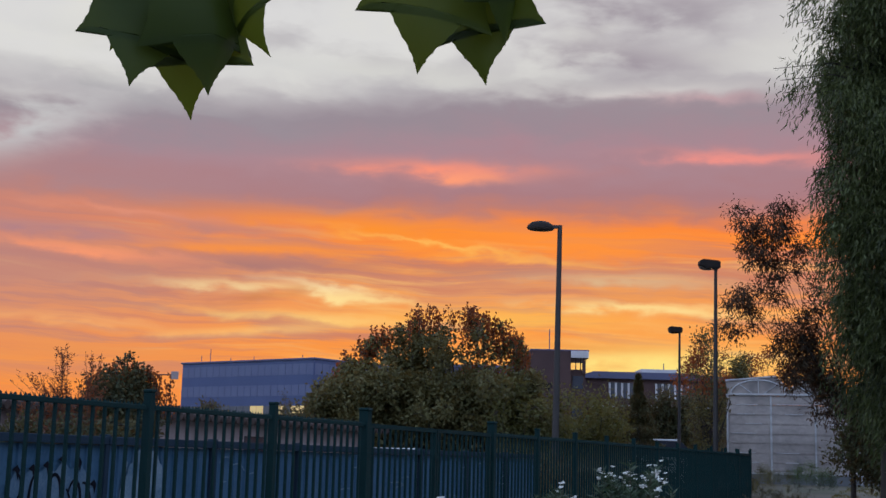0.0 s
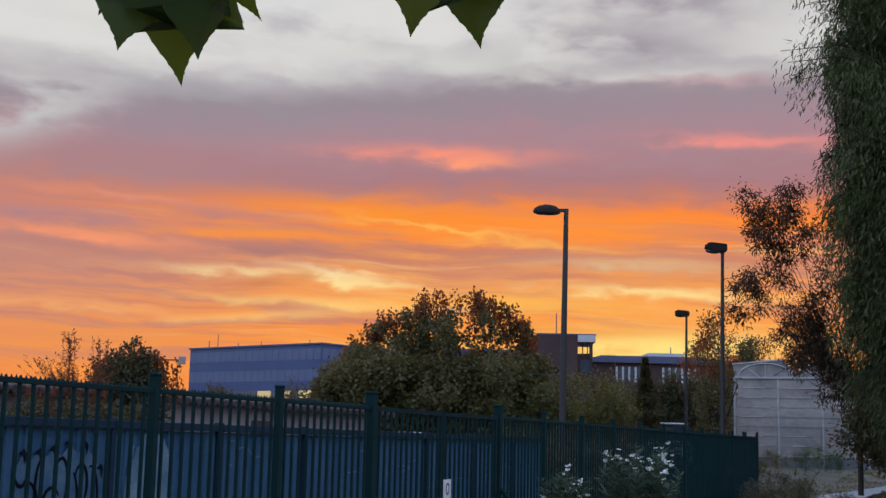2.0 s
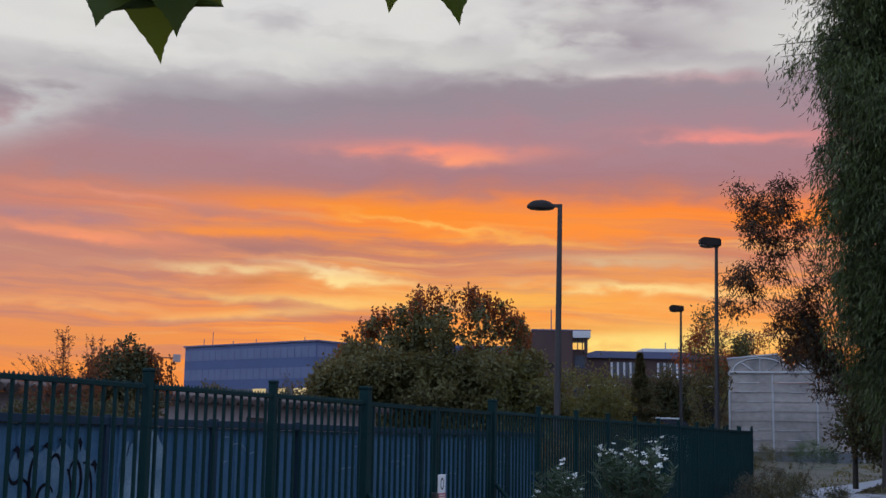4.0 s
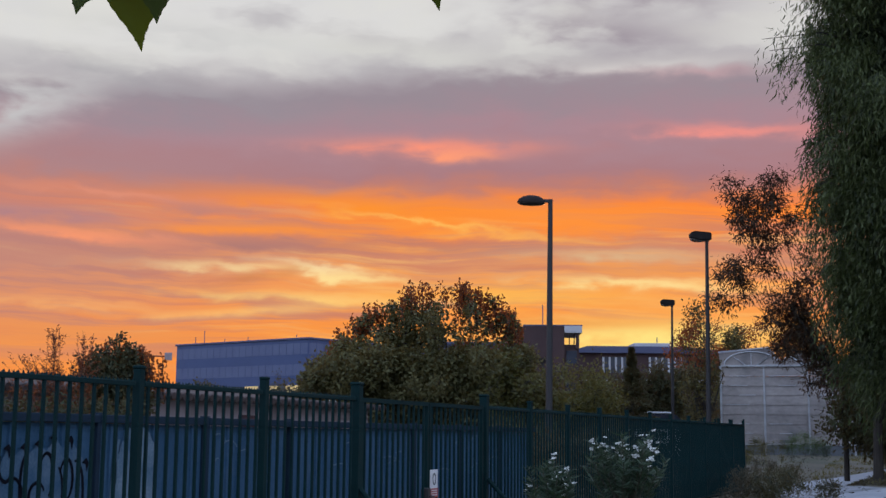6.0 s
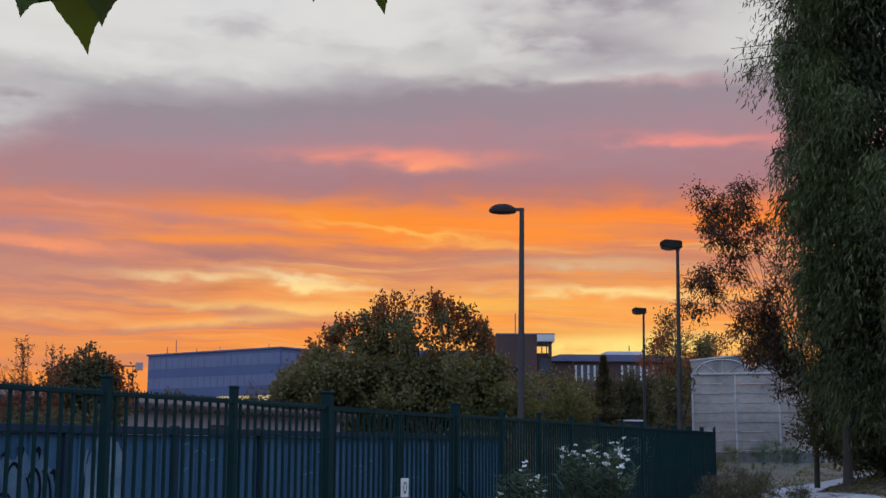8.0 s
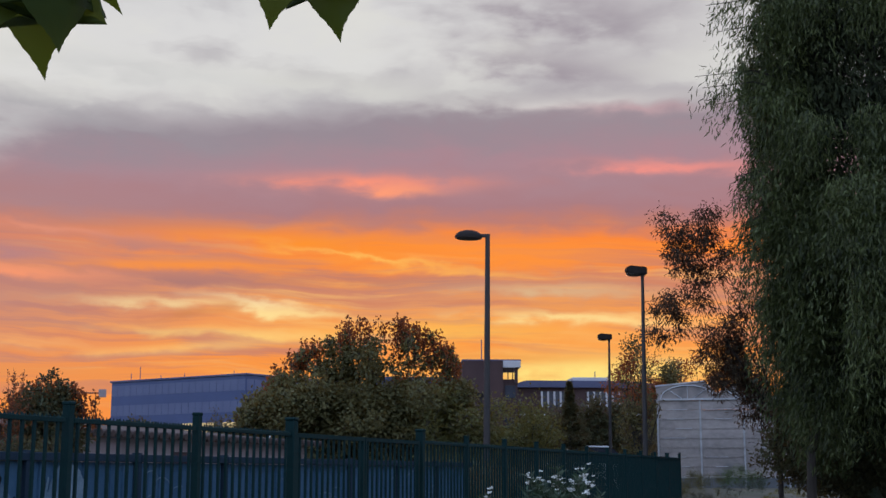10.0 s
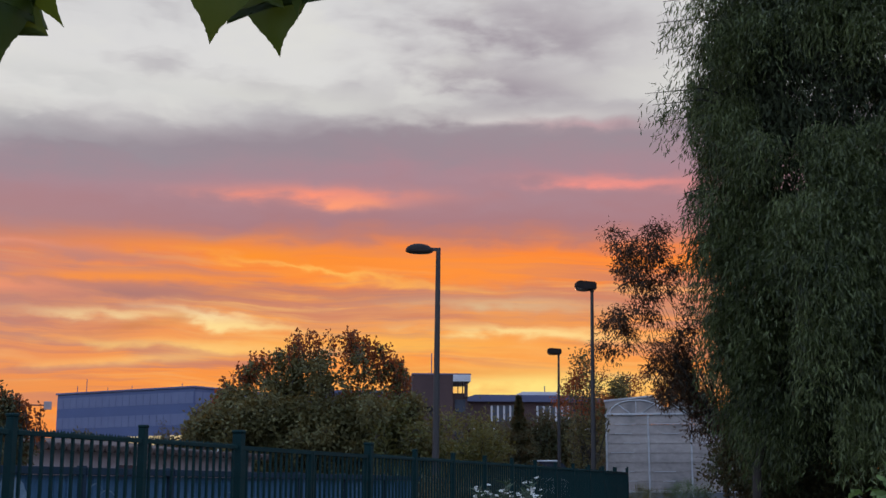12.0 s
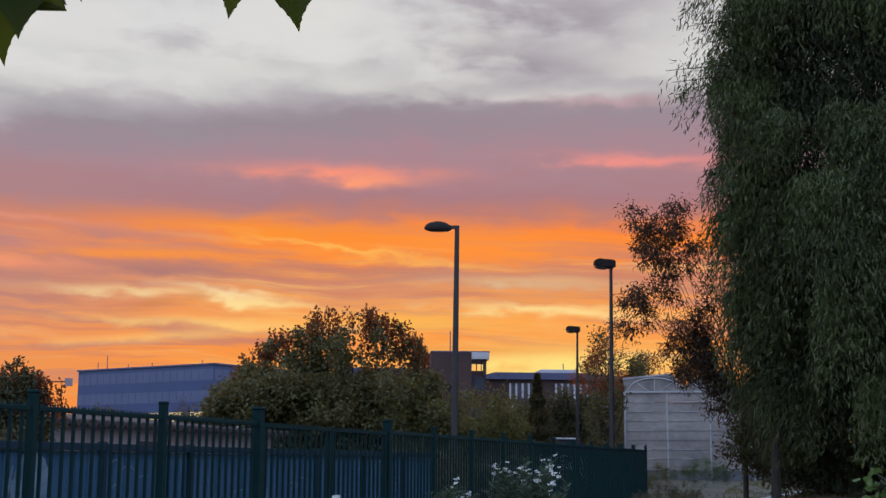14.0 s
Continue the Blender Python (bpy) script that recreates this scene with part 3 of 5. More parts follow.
def stroke(points, width, lift, mat, name):
    """A painted line on the sheets; points are (along, up)."""
    bm = bmesh.new()
    rows, pts = [], [Vector((x, z)) for x, z in points]
    for i, p in enumerate(pts):
        d = (pts[min(i + 1, len(pts) - 1)] - pts[max(i - 1, 0)]).normalized()
        w = width * (0.45 + 0.55 * math.sin(math.pi * (i + 0.5) / len(pts)))
        q = Vector((-d.y, d.x)) * w / 2
        rows.append([bm.verts.new((p.x + q.x, lift, p.y + q.y)), bm.verts.new((p.x - q.x, lift, p.y - q.y))])
    for a, b in zip(rows, rows[1:]):
        bm.faces.new((a[0], a[1], b[1], b[0]))
    return part(name, bm, mat, wall)


def blot(outline, lift, mat, name):
    bm = bmesh.new()
    bm.faces.new([bm.verts.new((x, lift, z)) for x, z in outline])
    return part(name, bm, mat, wall)


def arc(cx, cz, rx, rz, a0, a1, n=14):
    return [(cx + rx * math.cos(radians(a0 + (a1 - a0) * k / n)), cz + rz * math.sin(radians(a0 + (a1 - a0) * k / n))) for k in range(n + 1)]


rng = np.random.default_rng(4)
GRAF = material("graffiti_fill", (0.032, 0.078, 0.13), (0.105, 0.155, 0.21), 0.9, 0.0, 4, 40, 0.2, (0.03, 0.08, 0.14), sheen=0.05)
# pale cloud of the tag, then its dark strokes
blot([(0.66 + x * 0.98, z) for x, z in [(0, .72), (.02, 1.30), (.12, 1.46), (.2, 1.38), (.33, 1.47), (.42, 1.41), (.55, 1.5), (.68, 1.44), (.8, 1.56), (.92, 1.46), (1.05, 1.54), (1.18, 1.42), (1.3, 1.30), (1.36, 1.1), (1.34, .7)]], -0.026, GRAF, "tag_fill")
for c in ((0.66, 1.30, 0.09, 0.14, 60, -200), (0.74, 1.0, 0.16, 0.20, 100, -80), (0.93, 1.12, 0.07, 0.28, 80, 280), (1.10, 1.02, 0.11, 0.12, 20, 300), (1.22, 1.20, 0.10, 0.22, 150, -60),
          (1.36, 1.00, 0.12, 0.30, 70, -110), (1.52, 1.16, 0.10, 0.20, 160, -90), (1.66, 1.0, 0.13, 0.34, 100, -60), (0.80, 0.72, 0.12, 0.18, 60, -160), (1.25, 0.70, 0.16, 0.2, 120, -90)):
    stroke(arc(c[0] + 0.11, *c[1:]), 0.040, -0.030, BLACK_PAINT, "tag_stroke")
for x, z in ((0.66, 1.46), (0.88, 1.47), (1.08, 1.50), (1.30, 1.56), (1.55, 1.54), (1.80, 1.32)):
    x += 0.11
    blot([(x - 0.05, z), (x + 0.02, z + 0.05), (x + 0.06, z), (x + 0.035, z - 0.10), (x + 0.01, z - 0.02)], -0.031, BLACK_PAINT, "tag_stroke")
# tall pale patches
edge = [(2.42, 0.0), (2.43, 0.6), (2.44, 1.25), (2.50, 1.5), (2.58, 1.62), (2.70, 1.68), (2.84, 1.69), (2.98, 1.64), (3.08, 1.5), (3.13, 1.25), (3.12, 0.9), (3.06, 0.5), (3.08, 0.0)]
ragged = []
for p, q in zip(edge, edge[1:]):
    for t in (0.0, 0.25, 0.5, 0.75):
        ragged.append((p[0] + (q[0] - p[0]) * t + rng.normal() * 0.012, p[1] + (q[1] - p[1]) * t + (rng.normal() * 0.012 if p[1] > 0.01 else 0)))
blot(ragged + [edge[-1]], -0.0265, PALE_PAINT, "pale_patch")
blot([(2.50, 0.72), (2.505, 0.80), (2.53, 0.82), (2.55, 0.77), (2.54, 0.70)], -0.031, BLACK_PAINT, "dark_spot")
stroke([(2.34, 0.1), (2.35, 0.8), (2.38, 1.2), (2.46, 1.55)], 0.05, -0.028, PALE_PAINT, "pale_line")
for x in (8.05, 8.32):
    blot([(x - 0.09, 0.86), (x - 0.09, 1.22), (x, 1.32), (x + 0.09, 1.22), (x + 0.08, 0.86), (x, 0.80)], -0.0265, PALE_PAINT, "pale_patch")
for k in range(22):
    x, z = rng.uniform(3.4, 15), rng.uniform(0.7, 1.45)
    stroke(arc(x, z, rng.uniform(0.1, 0.5), rng.uniform(0.05, 0.22), rng.uniform(20, 80), rng.uniform(100, 170), 8), 0.014, -0.029, PALE_PAINT, "scratch")

# ---- low shed with a tiled eave beyond the wall ----
shed = thing("low_shed", (-11.1, 17.4, 0), "long low shed with pinkish stucco wall and tiled eave", "shed", turn=fence_turn)
part("wall", box((0, 0, -0.1), (22.6, 4.0, 2.38)), STUCCO, shed)
bm = bmesh.new()
sv = [bm.verts.new(p) for p in ((-0.3, -0.38, 2.42), (22.9, -0.38, 2.42), (22.9, 4.4, 2.86), (-0.3, 4.4, 2.86), (-0.3, -0.38, 2.47), (22.9, -0.38, 2.47), (22.9, 4.4, 2.92), (-0.3, 4.4, 2.92))]
for q in ((3, 2, 1, 0), (4, 5, 6, 7), (0, 1, 5, 4), (1, 2, 6, 5), (2, 3, 7, 6), (3, 0, 4, 7)):
    bm.faces.new([sv[k] for k in q])
part("roof", bm, TILE, shed)
EAVE_TILE = mesh_of("eave_tile", tube([(0, -0.5, 2.44), (0, 1.0, 2.545)], [0.085, 0.075], 8), TILE)
for k in range(105):
    hang("eave_tile", EAVE_TILE, shed, at=pose(-0.2 + k * 0.22, 0, 0))
for x in (4.0, 9.6, 15.2):
    part("window", box((x, -0.03, 1.5), (x + 0.9, 0.02, 2.1), 0.01), GLASS_DARK, shed)

# ---- street lamps ----
def dome_head(bm, cx, half, height, z):
    """A flat shell: domed above, shallow below."""
    rings = []
    prof = [(1.0, 0.0), (0.98, 0.18), (0.86, 0.5), (0.62, 0.8), (0.3, 0.96), (0.05, 1.0)]
    for r, h in prof:
        rings.append([bm.verts.new((cx + half * r * math.cos(a * math.tau / 24), half * 0.62 * r * math.sin(a * math.tau / 24), z + height * h)) for a in range(24)])
    for q, s in zip(rings, rings[1:]):
        for k in range(24):
            bm.faces.new((q[k], q[(k + 1) % 24], s[(k + 1) % 24], s[k]))
    bm.faces.new(rings[-1])
    return rings[0]


def dome_lamp(place, height, turn=0):
    lamp = thing("street_lamp", place, "tall dark street lamp with a domed saucer head", "street lamp", "street lamps", turn=turn, lean=0.6)
    bm = tube([(0, 0, -0.1), (0, 0, 1.2), (0, 0, height)], [0.115, 0.10, 0.062], 12)
    pole = part("pole", bm, STEEL, lamp, smooth=False)
    part("base_plate", box((-0.2, -0.2, 0.0), (0.2, 0.2, 0.03), 0.005), STEEL, lamp)
    part("arm", box((-0.30, -0.035, height - 0.09), (0.062, 0.035, height), 0.008), STEEL, lamp)
    bm = bmesh.new()
    dome_head(bm, -0.52, 0.38, 0.20, height - 0.10)
    head = part("head", bm, HEAD, lamp, smooth=True)
    bm = bmesh.new()
    rim = [[bm.verts.new((-0.52 + 0.37 * r * math.cos(a * math.tau / 24), 0.235 * r * math.sin(a * math.tau / 24), height - 0.10 - dz)) for a in range(24)] for r, dz in ((1, -0.002), (0.97, 0.035), (0.8, 0.06), (0.1, 0.075))]
    for q, s in zip(rim, rim[1:]):
        for k in range(24):
            bm.faces.new((q[k], s[k], s[(k + 1) % 24], q[(k + 1) % 24]))
    bm.faces.new(rim[-1][::-1])
    part("lens", bm, LENS_DARK, head, smooth=True)
    return lamp


def wedge_lamp(place, height, turn=0, label="tall slim street lamp with a wedge-shaped head"):
    lamp = thing("street_lamp", place, label, "street lamp", "street lamps", turn=turn, lean=0.6)
    part("pole", tube([(0, 0, -0.1), (0, 0, 1.2), (0, 0, height - 0.24)], [0.10, 0.085, 0.05], 10), STEEL, lamp)
    part("collar", tube([(0, 0, height - 0.30), (0, 0, height - 0.2)], 0.07, 10), STEEL, lamp)
    part("base_plate", box((-0.18, -0.18, 0.0), (0.18, 0.18, 0.03), 0.005), STEEL, lamp)
    bm = prism([(0.12, -0.24), (0.12, -0.03), (0.06, 0.0), (-0.42, 0.03), (-0.52, -0.02), (-0.54, -0.16), (-0.36, -0.24)], -0.16, 0.16)
    bmesh.ops.bevel(bm, geom=bm.edges[:], offset=0.018, segments=2, affect="EDGES")
    bmesh.ops.translate(bm, vec=(0, 0, height), verts=bm.verts[:])
    head = part("head", bm, HEAD, lamp)
    bm = bmesh.new()
    bmesh.ops.create_uvsphere(bm, u_segments=16, v_segments=8, radius=1.0, matrix=pose(-0.28, 0, height - 0.225) @ Matrix.Diagonal((0.26, 0.14, 0.085, 1)))
    part("lens", bm, LENS, head, "pale translucent lens", smooth=True)
    return lamp


dome_lamp((2.17, 33.97, 0), 7.98, 3)
wedge_lamp((7.43, 39.6, 0.2), 7.80, 4)
wedge_lamp((9.58, 59.83, 0.5), 7.55, 0, "far street lamp with a wedge-shaped head")
wedge_lamp((4.15, 70.0, 0.3), 5.6, 20, "small far street lamp among the trees")

# ---- greenhouse ----
gh = thing("greenhouse", (13.95, 70.4, 0.80), "milky plastic greenhouse with louvred end wall and arched roof", "greenhouse", turn=-15)
GHW, GHH = 9.2, 4.72
for k in range(5):
    part("column", box((k * 2.3 - 0.05, -0.05, -0.2), (k * 2.3 + 0.05, 0.05, GHH), 0.008), GALV, gh)
part("plinth", box((0.05, -0.02, -0.2), (GHW - 0.05, 0.03, 0.52)), POLY_SHADE, gh, "grey plinth sheet")
part("sill_rail", box((-0.05, -0.07, 0.52), (GHW + 0.05, -0.052, 0.58)), GALV, gh)
part("eave_beam", box((-0.08, -0.09, GHH), (GHW + 0.08, 0.06, GHH + 0.10), 0.01), GALV, gh)
SLATS = 8
lh = (GHH - 0.60) / SLATS
for bay in range(4):
    for r in range(SLATS):
        z = 0.60 + r * lh
        x0, x1 = bay * 2.3 + 0.055, bay * 2.3 + 2.245
        bm = prism([(x0, z), (x1, z), (x1, z + lh * 0.98), (x0, z + lh * 0.98)], 0.0, 0.02)
        tip = 0.015 + 0.03 * rng.random()
        for v in bm.verts:
            v.co.y -= tip * (1 - (v.co.z - z) / lh) - 0.03
        part("louvre", bm, POLY, gh)
        if rng.random() < 0.8:
            b0, b1 = x0 + rng.uniform(0.05, 0.9), x1 - rng.uniform(0.05, 0.9)
            part("louvre_bar", box((b0, -0.10, z + 0.0), (b1, -0.085, z + 0.035)), WHITE_CLAD, gh)
part("side_wall", box((0.0, 0.06, -0.2), (0.04, 14.0, GHH)), POLY, gh)
part("side_wall", box((GHW - 0.04, 0.06, -0.2), (GHW, 14.0, GHH)), POLY, gh)
part("back_wall", box((0.04, 13.9, -0.2), (GHW - 0.04, 13.95, GHH)), POLY, gh)
for k in range(3):
    cx, half, rise = 1.65 + k * 3.05, 1.45, 0.72
    pts = [(cx + half * math.cos(math.pi * a / 16), GHH + 0.1 + rise * math.sin(math.pi * a / 16)) for a in range(17)]
    bm = bmesh.new()
    f = [bm.verts.new((x, 0.02, z)) for x, z in pts]
    b = [bm.verts.new((x, 13.9, z)) for x, z in pts]
    for a in range(16):
        bm.faces.new((f[a], f[a + 1], b[a + 1], b[a]))
    part("roof", bm, POLY, gh, smooth=True)
    part("gable", prism(pts, 0.0, 0.015), POLY, gh)
    part("arch", tube([(x, -0.03, z) for x, z in pts], 0.035, 6), GALV, gh)
    bm = bmesh.new()
    for a in (4, 8, 12):
        tube([(pts[a][0], -0.03, pts[a][1]), (cx + (pts[a][0] - cx) * 0.3, -0.03, GHH + 0.1)], 0.022, 5, bm)
    part("truss", bm, GALV, gh)
part("gable_sheet", prism([(0.0, GHH + 0.1), (-0.1, GHH + 0.78), (2.55, GHH + 1.02), (3.35, GHH + 0.1)], 0.30, 0.33), POLY, gh)
part("roof_vent", prism([(-0.12, GHH + 0.78), (2.56, GHH + 1.02), (3.38, GHH + 0.12), (3.42, GHH + 0.16), (2.58, GHH + 1.10), (-0.12, GHH + 0.86)], 0.22, 13.5), GALV, gh)

# ---- distant buildings ----
blue = thing("office_building", (-57.0, 251.0, 0), "long blue office building with grey window bands", "building", turn=-37.2)
BL, BH = 36.0, 18.85
part("wall", box((0, 0, -1), (BL, 40, BH)), FACADE_BLUE, blue)
roof = part("roof", box((-0.3, -0.3, BH), (BL + 0.3, 40.3, BH + 0.35), 0.05), ROOF_EDGE, blue)
for x, h in ((2.0, 1.6), (4.6, 2.8), (10.5, 0.9), (17.0, 1.0), (30.0, 0.9)):
    part("mast", tube([(x, 3, BH + 0.3), (x, 3, BH + 0.35 + h)], 0.07, 6), ROOF_EDGE, roof)
for lo, hi, mat in ((16.2, 18.2, FACADE_GREY), (12.4, 14.4, FACADE_GREY), (8.9, 10.6, WARM_ROOM), (5.0, 7.0, FACADE_GREY), (1.2, 3.2, FACADE_GREY)):
    for k in range(20):
        if mat is WARM_ROOM and (k < 11 or k % 3 == 1):
            m2 = GLASS_DARK
        else:
            m2 = mat
        part("window", box((0.12 + k * 1.79, -0.06, lo), (0.12 + k * 1.79 + 1.70, 0.03, hi)), m2, blue, "lit window" if m2 is WARM_ROOM else "")
    for k in range(20):
        part("window", box((BL - 0.03, 0.2 + k * 1.95, lo), (BL + 0.06, 0.2 + k * 1.95 + 1.8, hi)), FACADE_GREY, blue)

tower = thing("brick_tower_building", (5.43, 119.8, 0), "dark brick block with a white projecting top", "building", turn=0)
part("wall", box((0, 0, -1), (3.8, 8, 12.0)), BRICK_DARK, tower)
part("coping", box((-0.05, -0.05, 12.0), (5.5, 8.05, 12.12)), ROOF_EDGE, tower)
part("white_top", box((3.8, -0.2, 11.35), (5.45, 6, 12.0), 0.02), WHITE_CLAD, tower, "white cladding band")
part("stair_wall", box((3.8, 0.5, -1), (5.2, 6, 10.3)), BRICK_DARK, tower)
for x in (4.25, 4.7):
    part("mullion", box((x, 0.42, 9.9), (x + 0.09, 0.5, 11.35)), BRICK_DARK, tower)
part("column", box((4.9, 0.1, 9.9), (5.2, 0.4, 11.35)), BRICK_DARK, tower)
for z in (2.5, 5.5, 8.5):
    part("window", box((4.0, 0.44, z), (5.0, 0.52, z + 1.2)), GLASS_DARK, tower)
part("mast", tube([(1.9, 2, 12.1), (1.9, 2, 14.2)], 0.05, 6), ROOF_EDGE, tower)

low_block = thing("long_low_building", (11.5, 132.0, 0), "long dark building with white framed windows", "building", turn=2)
part("wall", box((0, 0, -1), (16, 12, 10.3)), BRICK_DARK, low_block)
lroof = part("roof", prism([(-0.4, 10.3), (16.4, 10.3), (16.4, 10.6), (10.5, 11.0), (1.0, 11.0), (-0.4, 10.6)], -0.5, 12.5), ROOF_EDGE, low_block)
part("roof_box", box((6.4, 3, 11.0), (10.2, 7, 11.6), 0.03), WHITE_CLAD, lroof)
part("mast", tube([(9.0, 4, 11.6), (9.0, 4, 12.3)], 0.05, 6), ROOF_EDGE, lroof)
for x in (2.6, 3.25, 3.9, 4.55, 7.4, 8.05, 8.7, 9.35, 10.0, 10.65):
    w = part("window", box((x, -0.03, 8.3), (x + 0.6, 0.02, 9.9)), GLASS_DARK, low_block, "dark window between white fins")
    part("fin", box((x - 0.03, -0.10, 8.3), (x + 0.17, -0.032, 9.9)), WHITE_CLAD, w)
part("ledge", box((-0.1, -0.5, 7.4), (16.1, -0.002, 7.6)), WHITE_CLAD, low_block, "white ledge")

rear_block = thing("mauve_block", (-4.0, 150.0, 0), "plain far building behind the trees", "building", turn=0)
part("wall", box((0, 0, -1), (13.2, 12, 12.4)), ROOF_EDGE, rear_block)
part("roof", box((-0.2, -0.2, 12.4), (13.4, 12.2, 12.7)), ROOF_EDGE, rear_block)
for k in range(6):
    part("window", box((0.6 + k * 2.1, -0.05, 9.6), (1.9 + k * 2.1, 0.02, 11.2)), FACADE_GREY, rear_block)


# ---- vehicles ----
def parked_car(place, turn, label):
    car = thing("car", place, label, "car", "parked cars", turn=turn)
    bm = prism([(-2.1, 0.30), (2.1, 0.30), (2.15, 0.65), (1.9, 0.85), (1.0, 0.95), (-1.9, 0.98), (-2.1, 0.80)], -0.86, 0.86)
    bmesh.ops.bevel(bm, geom=bm.edges[:], offset=0.05, segments=2, affect="EDGES")
    part("body", bm, CAR_WHITE, car)
    bm = prism([(-1.75, 0.96), (1.1, 0.94), (0.45, 1.42), (-1.25, 1.45)], -0.70, 0.70)
    bmesh.ops.bevel(bm, geom=bm.edges[:], offset=0.04, segments=2, affect="EDGES")
    part("windows", bm, GLASS_DARK, car)
    part("roof", box((-1.25, -0.68, 1.43), (0.42, 0.68, 1.48), 0.02), CAR_WHITE, car)
    for x in (-1.3, 1.3):
        for y in (-0.88, 0.72):
            w = part("wheel", tube([(x, y, 0.31), (x, y + 0.16, 0.31)], 0.31, 16), RUBBER, car)
            part("rim", tube([(x, y - 0.01, 0.31), (x, y + 0.17, 0.31)], 0.19, 12), GALV, w)
    return car


van = parked_car((9.25, 62.0, 0.5), 15, "white van parked beyond the fence")
van.scale = (1.2, 1.2, 1.6)
van = parked_car((-2.1, 40.0, 0), 8, "white van parked behind the blue wall")
van.scale = (1.15, 1.15, 1.33)
parked_car((4.0, 72.0, 0.2), 5, "white car parked beyond the fence")
truck = thing("box_truck", (-8.9, 92.0, 0), "white box truck parked by the tree", "truck", turn=10)
part("box_body", box((-1.2, -1.1, 0.9), (1.2, 4.2, 5.1), 0.05), CAR_WHITE, truck)
part("cab", box((-1.1, 4.25, 0.5), (1.1, 6.0, 2.6), 0.1), CAR_WHITE, truck)
part("chassis", box((-1.0, -1.0, 0.55), (1.0, 4.2, 0.88)), RUBBER, truck)
for y in (0.2, 5.1):
    for x in (-1.1, 0.85):
        part("wheel", tube([(x, y, 0.45), (x + 0.25, y, 0.45)], 0.45, 14), RUBBER, truck)

road_sign = thing("road_sign", (-14.05, 60.0, -0.19), "small square sign on a cantilever pole", "sign")
part("pole", tube([(-1.4, 0, -0.1), (-1.4, 0, 5.5)], [0.08, 0.05], 8), STEEL, road_sign)
part("arm", tube([(-1.4, 0, 5.45), (-0.1, 0, 5.45)], 0.03, 6), STEEL, road_sign)
part("panel", box((-0.15, -0.03, 5.25), (0.20, 0.03, 5.62), 0.01), STUCCO, road_sign)

# ---- trees and plants ----
def unit(rng, n):
    v = rng.normal(size=(n, 3))
    return v / np.linalg.norm(v, axis=1, keepdims=True)


def limbs(bm, rng, root, tips, r0, sides=5):
    """Crooked limbs from root to each tip."""
    root = np.array(root, float)
    for tip in tips:
        tip = np.array(tip, float)
        mid1 = root + (tip - root) * 0.35 + rng.normal(size=3) * 0.08 * np.linalg.norm(tip - root)
        mid2 = root + (tip - root) * 0.7 + rng.normal(size=3) * 0.07 * np.linalg.norm(tip - root)
        tube([root, mid1, mid2, tip], [r0, r0 * 0.62, r0 * 0.36, r0 * 0.12], sides, bm)


def leafy_tree(name, place, label, trunk_h, trunk_r, lumps, per_m3, leaf, mat, seed, droop=0.0, category="tree", group="", wide=0.55, bark=BARK, twigs=True):
    """A tree or shrub: trunk, limbs to each lump of the crown, and loose leaves about the lumps.
    lumps: (x, y, z, radius) in the tree's own frame."""
    rng = np.random.default_rng(seed)
    tree = thing(name, place, label, category, group)
    bm = tube([(0, 0, -0.2), (0.02, 0, trunk_h * 0.5), (0, 0.02, trunk_h)], [trunk_r * 1.25, trunk_r, trunk_r * 0.8], 8)
    limbs(bm, rng, (0, 0, trunk_h * 0.95), [l[:3] for l in lumps[::1 + len(lumps) // 60]], trunk_r * 0.3)
    base, way = [], []
    for x, y, z, r in lumps:
        n = int(per_m3 * r ** 2.3)
        d = unit(rng, n) * (rng.random((n, 1)) ** 0.45) * r
        d *= 1 + 0.35 * rng.normal(size=(n, 1)) * 0.6
        p = np.array((x, y, z)) + d
        base.append(p)
        w = unit(rng, n) + d / max(r, 0.01) * 0.8
        w[:, 2] -= droop
        way.append(w)
        if twigs:
            for q in p[: max(4, n // 60)]:
                tube([np.array((x, y, z)), (np.array((x, y, z)) + q) / 2 + rng.normal(size=3) * 0.05, q], [0.02, 0.013, 0.006], 3, bm)
    part("trunk", bm, bark, tree)
    hang("crown", leaves_mesh("crown", np.concatenate(base), np.concatenate(way), leaf, leaf * wide, mat, rng), tree)
    return tree


def lump_cloud(seed, n, centre, radii, r_lo, r_hi, flat=0.0):
    """Lumps scattered over an ellipsoid's shell and inside it."""
    rng = np.random.default_rng(seed)
    out = []
    for k in range(n):
        d = unit(rng, 1)[0] * (rng.random() ** 0.35)
        if d[2] < -0.6:
            d[2] *= 0.5
        out.append((centre[0] + d[0] * radii[0], centre[1] + d[1] * radii[1], centre[2] + d[2] * radii[2], rng.uniform(r_lo, r_hi)))
    return out


# the round tree in the middle: dense below, loose upright sprays on one shoulder
rng = np.random.default_rng(11)
OUTLINE = ((-4.9, 2.9), (-4.7, 3.6), (-4.2, 4.2), (-3.5, 5.1), (-2.75, 5.85), (-1.9, 6.25), (-0.8, 6.85), (0.6, 6.85), (1.8, 6.45), (2.8, 5.65), (3.15, 4.2), (3.4, 2.6))


def crown_top(x):
    for (x0, z0), (x1, z1) in zip(OUTLINE, OUTLINE[1:]):
        if x0 <= x <= x1:
            return z0 + (z1 - z0) * (x - x0) / (x1 - x0)
    return 2.2


crown = []
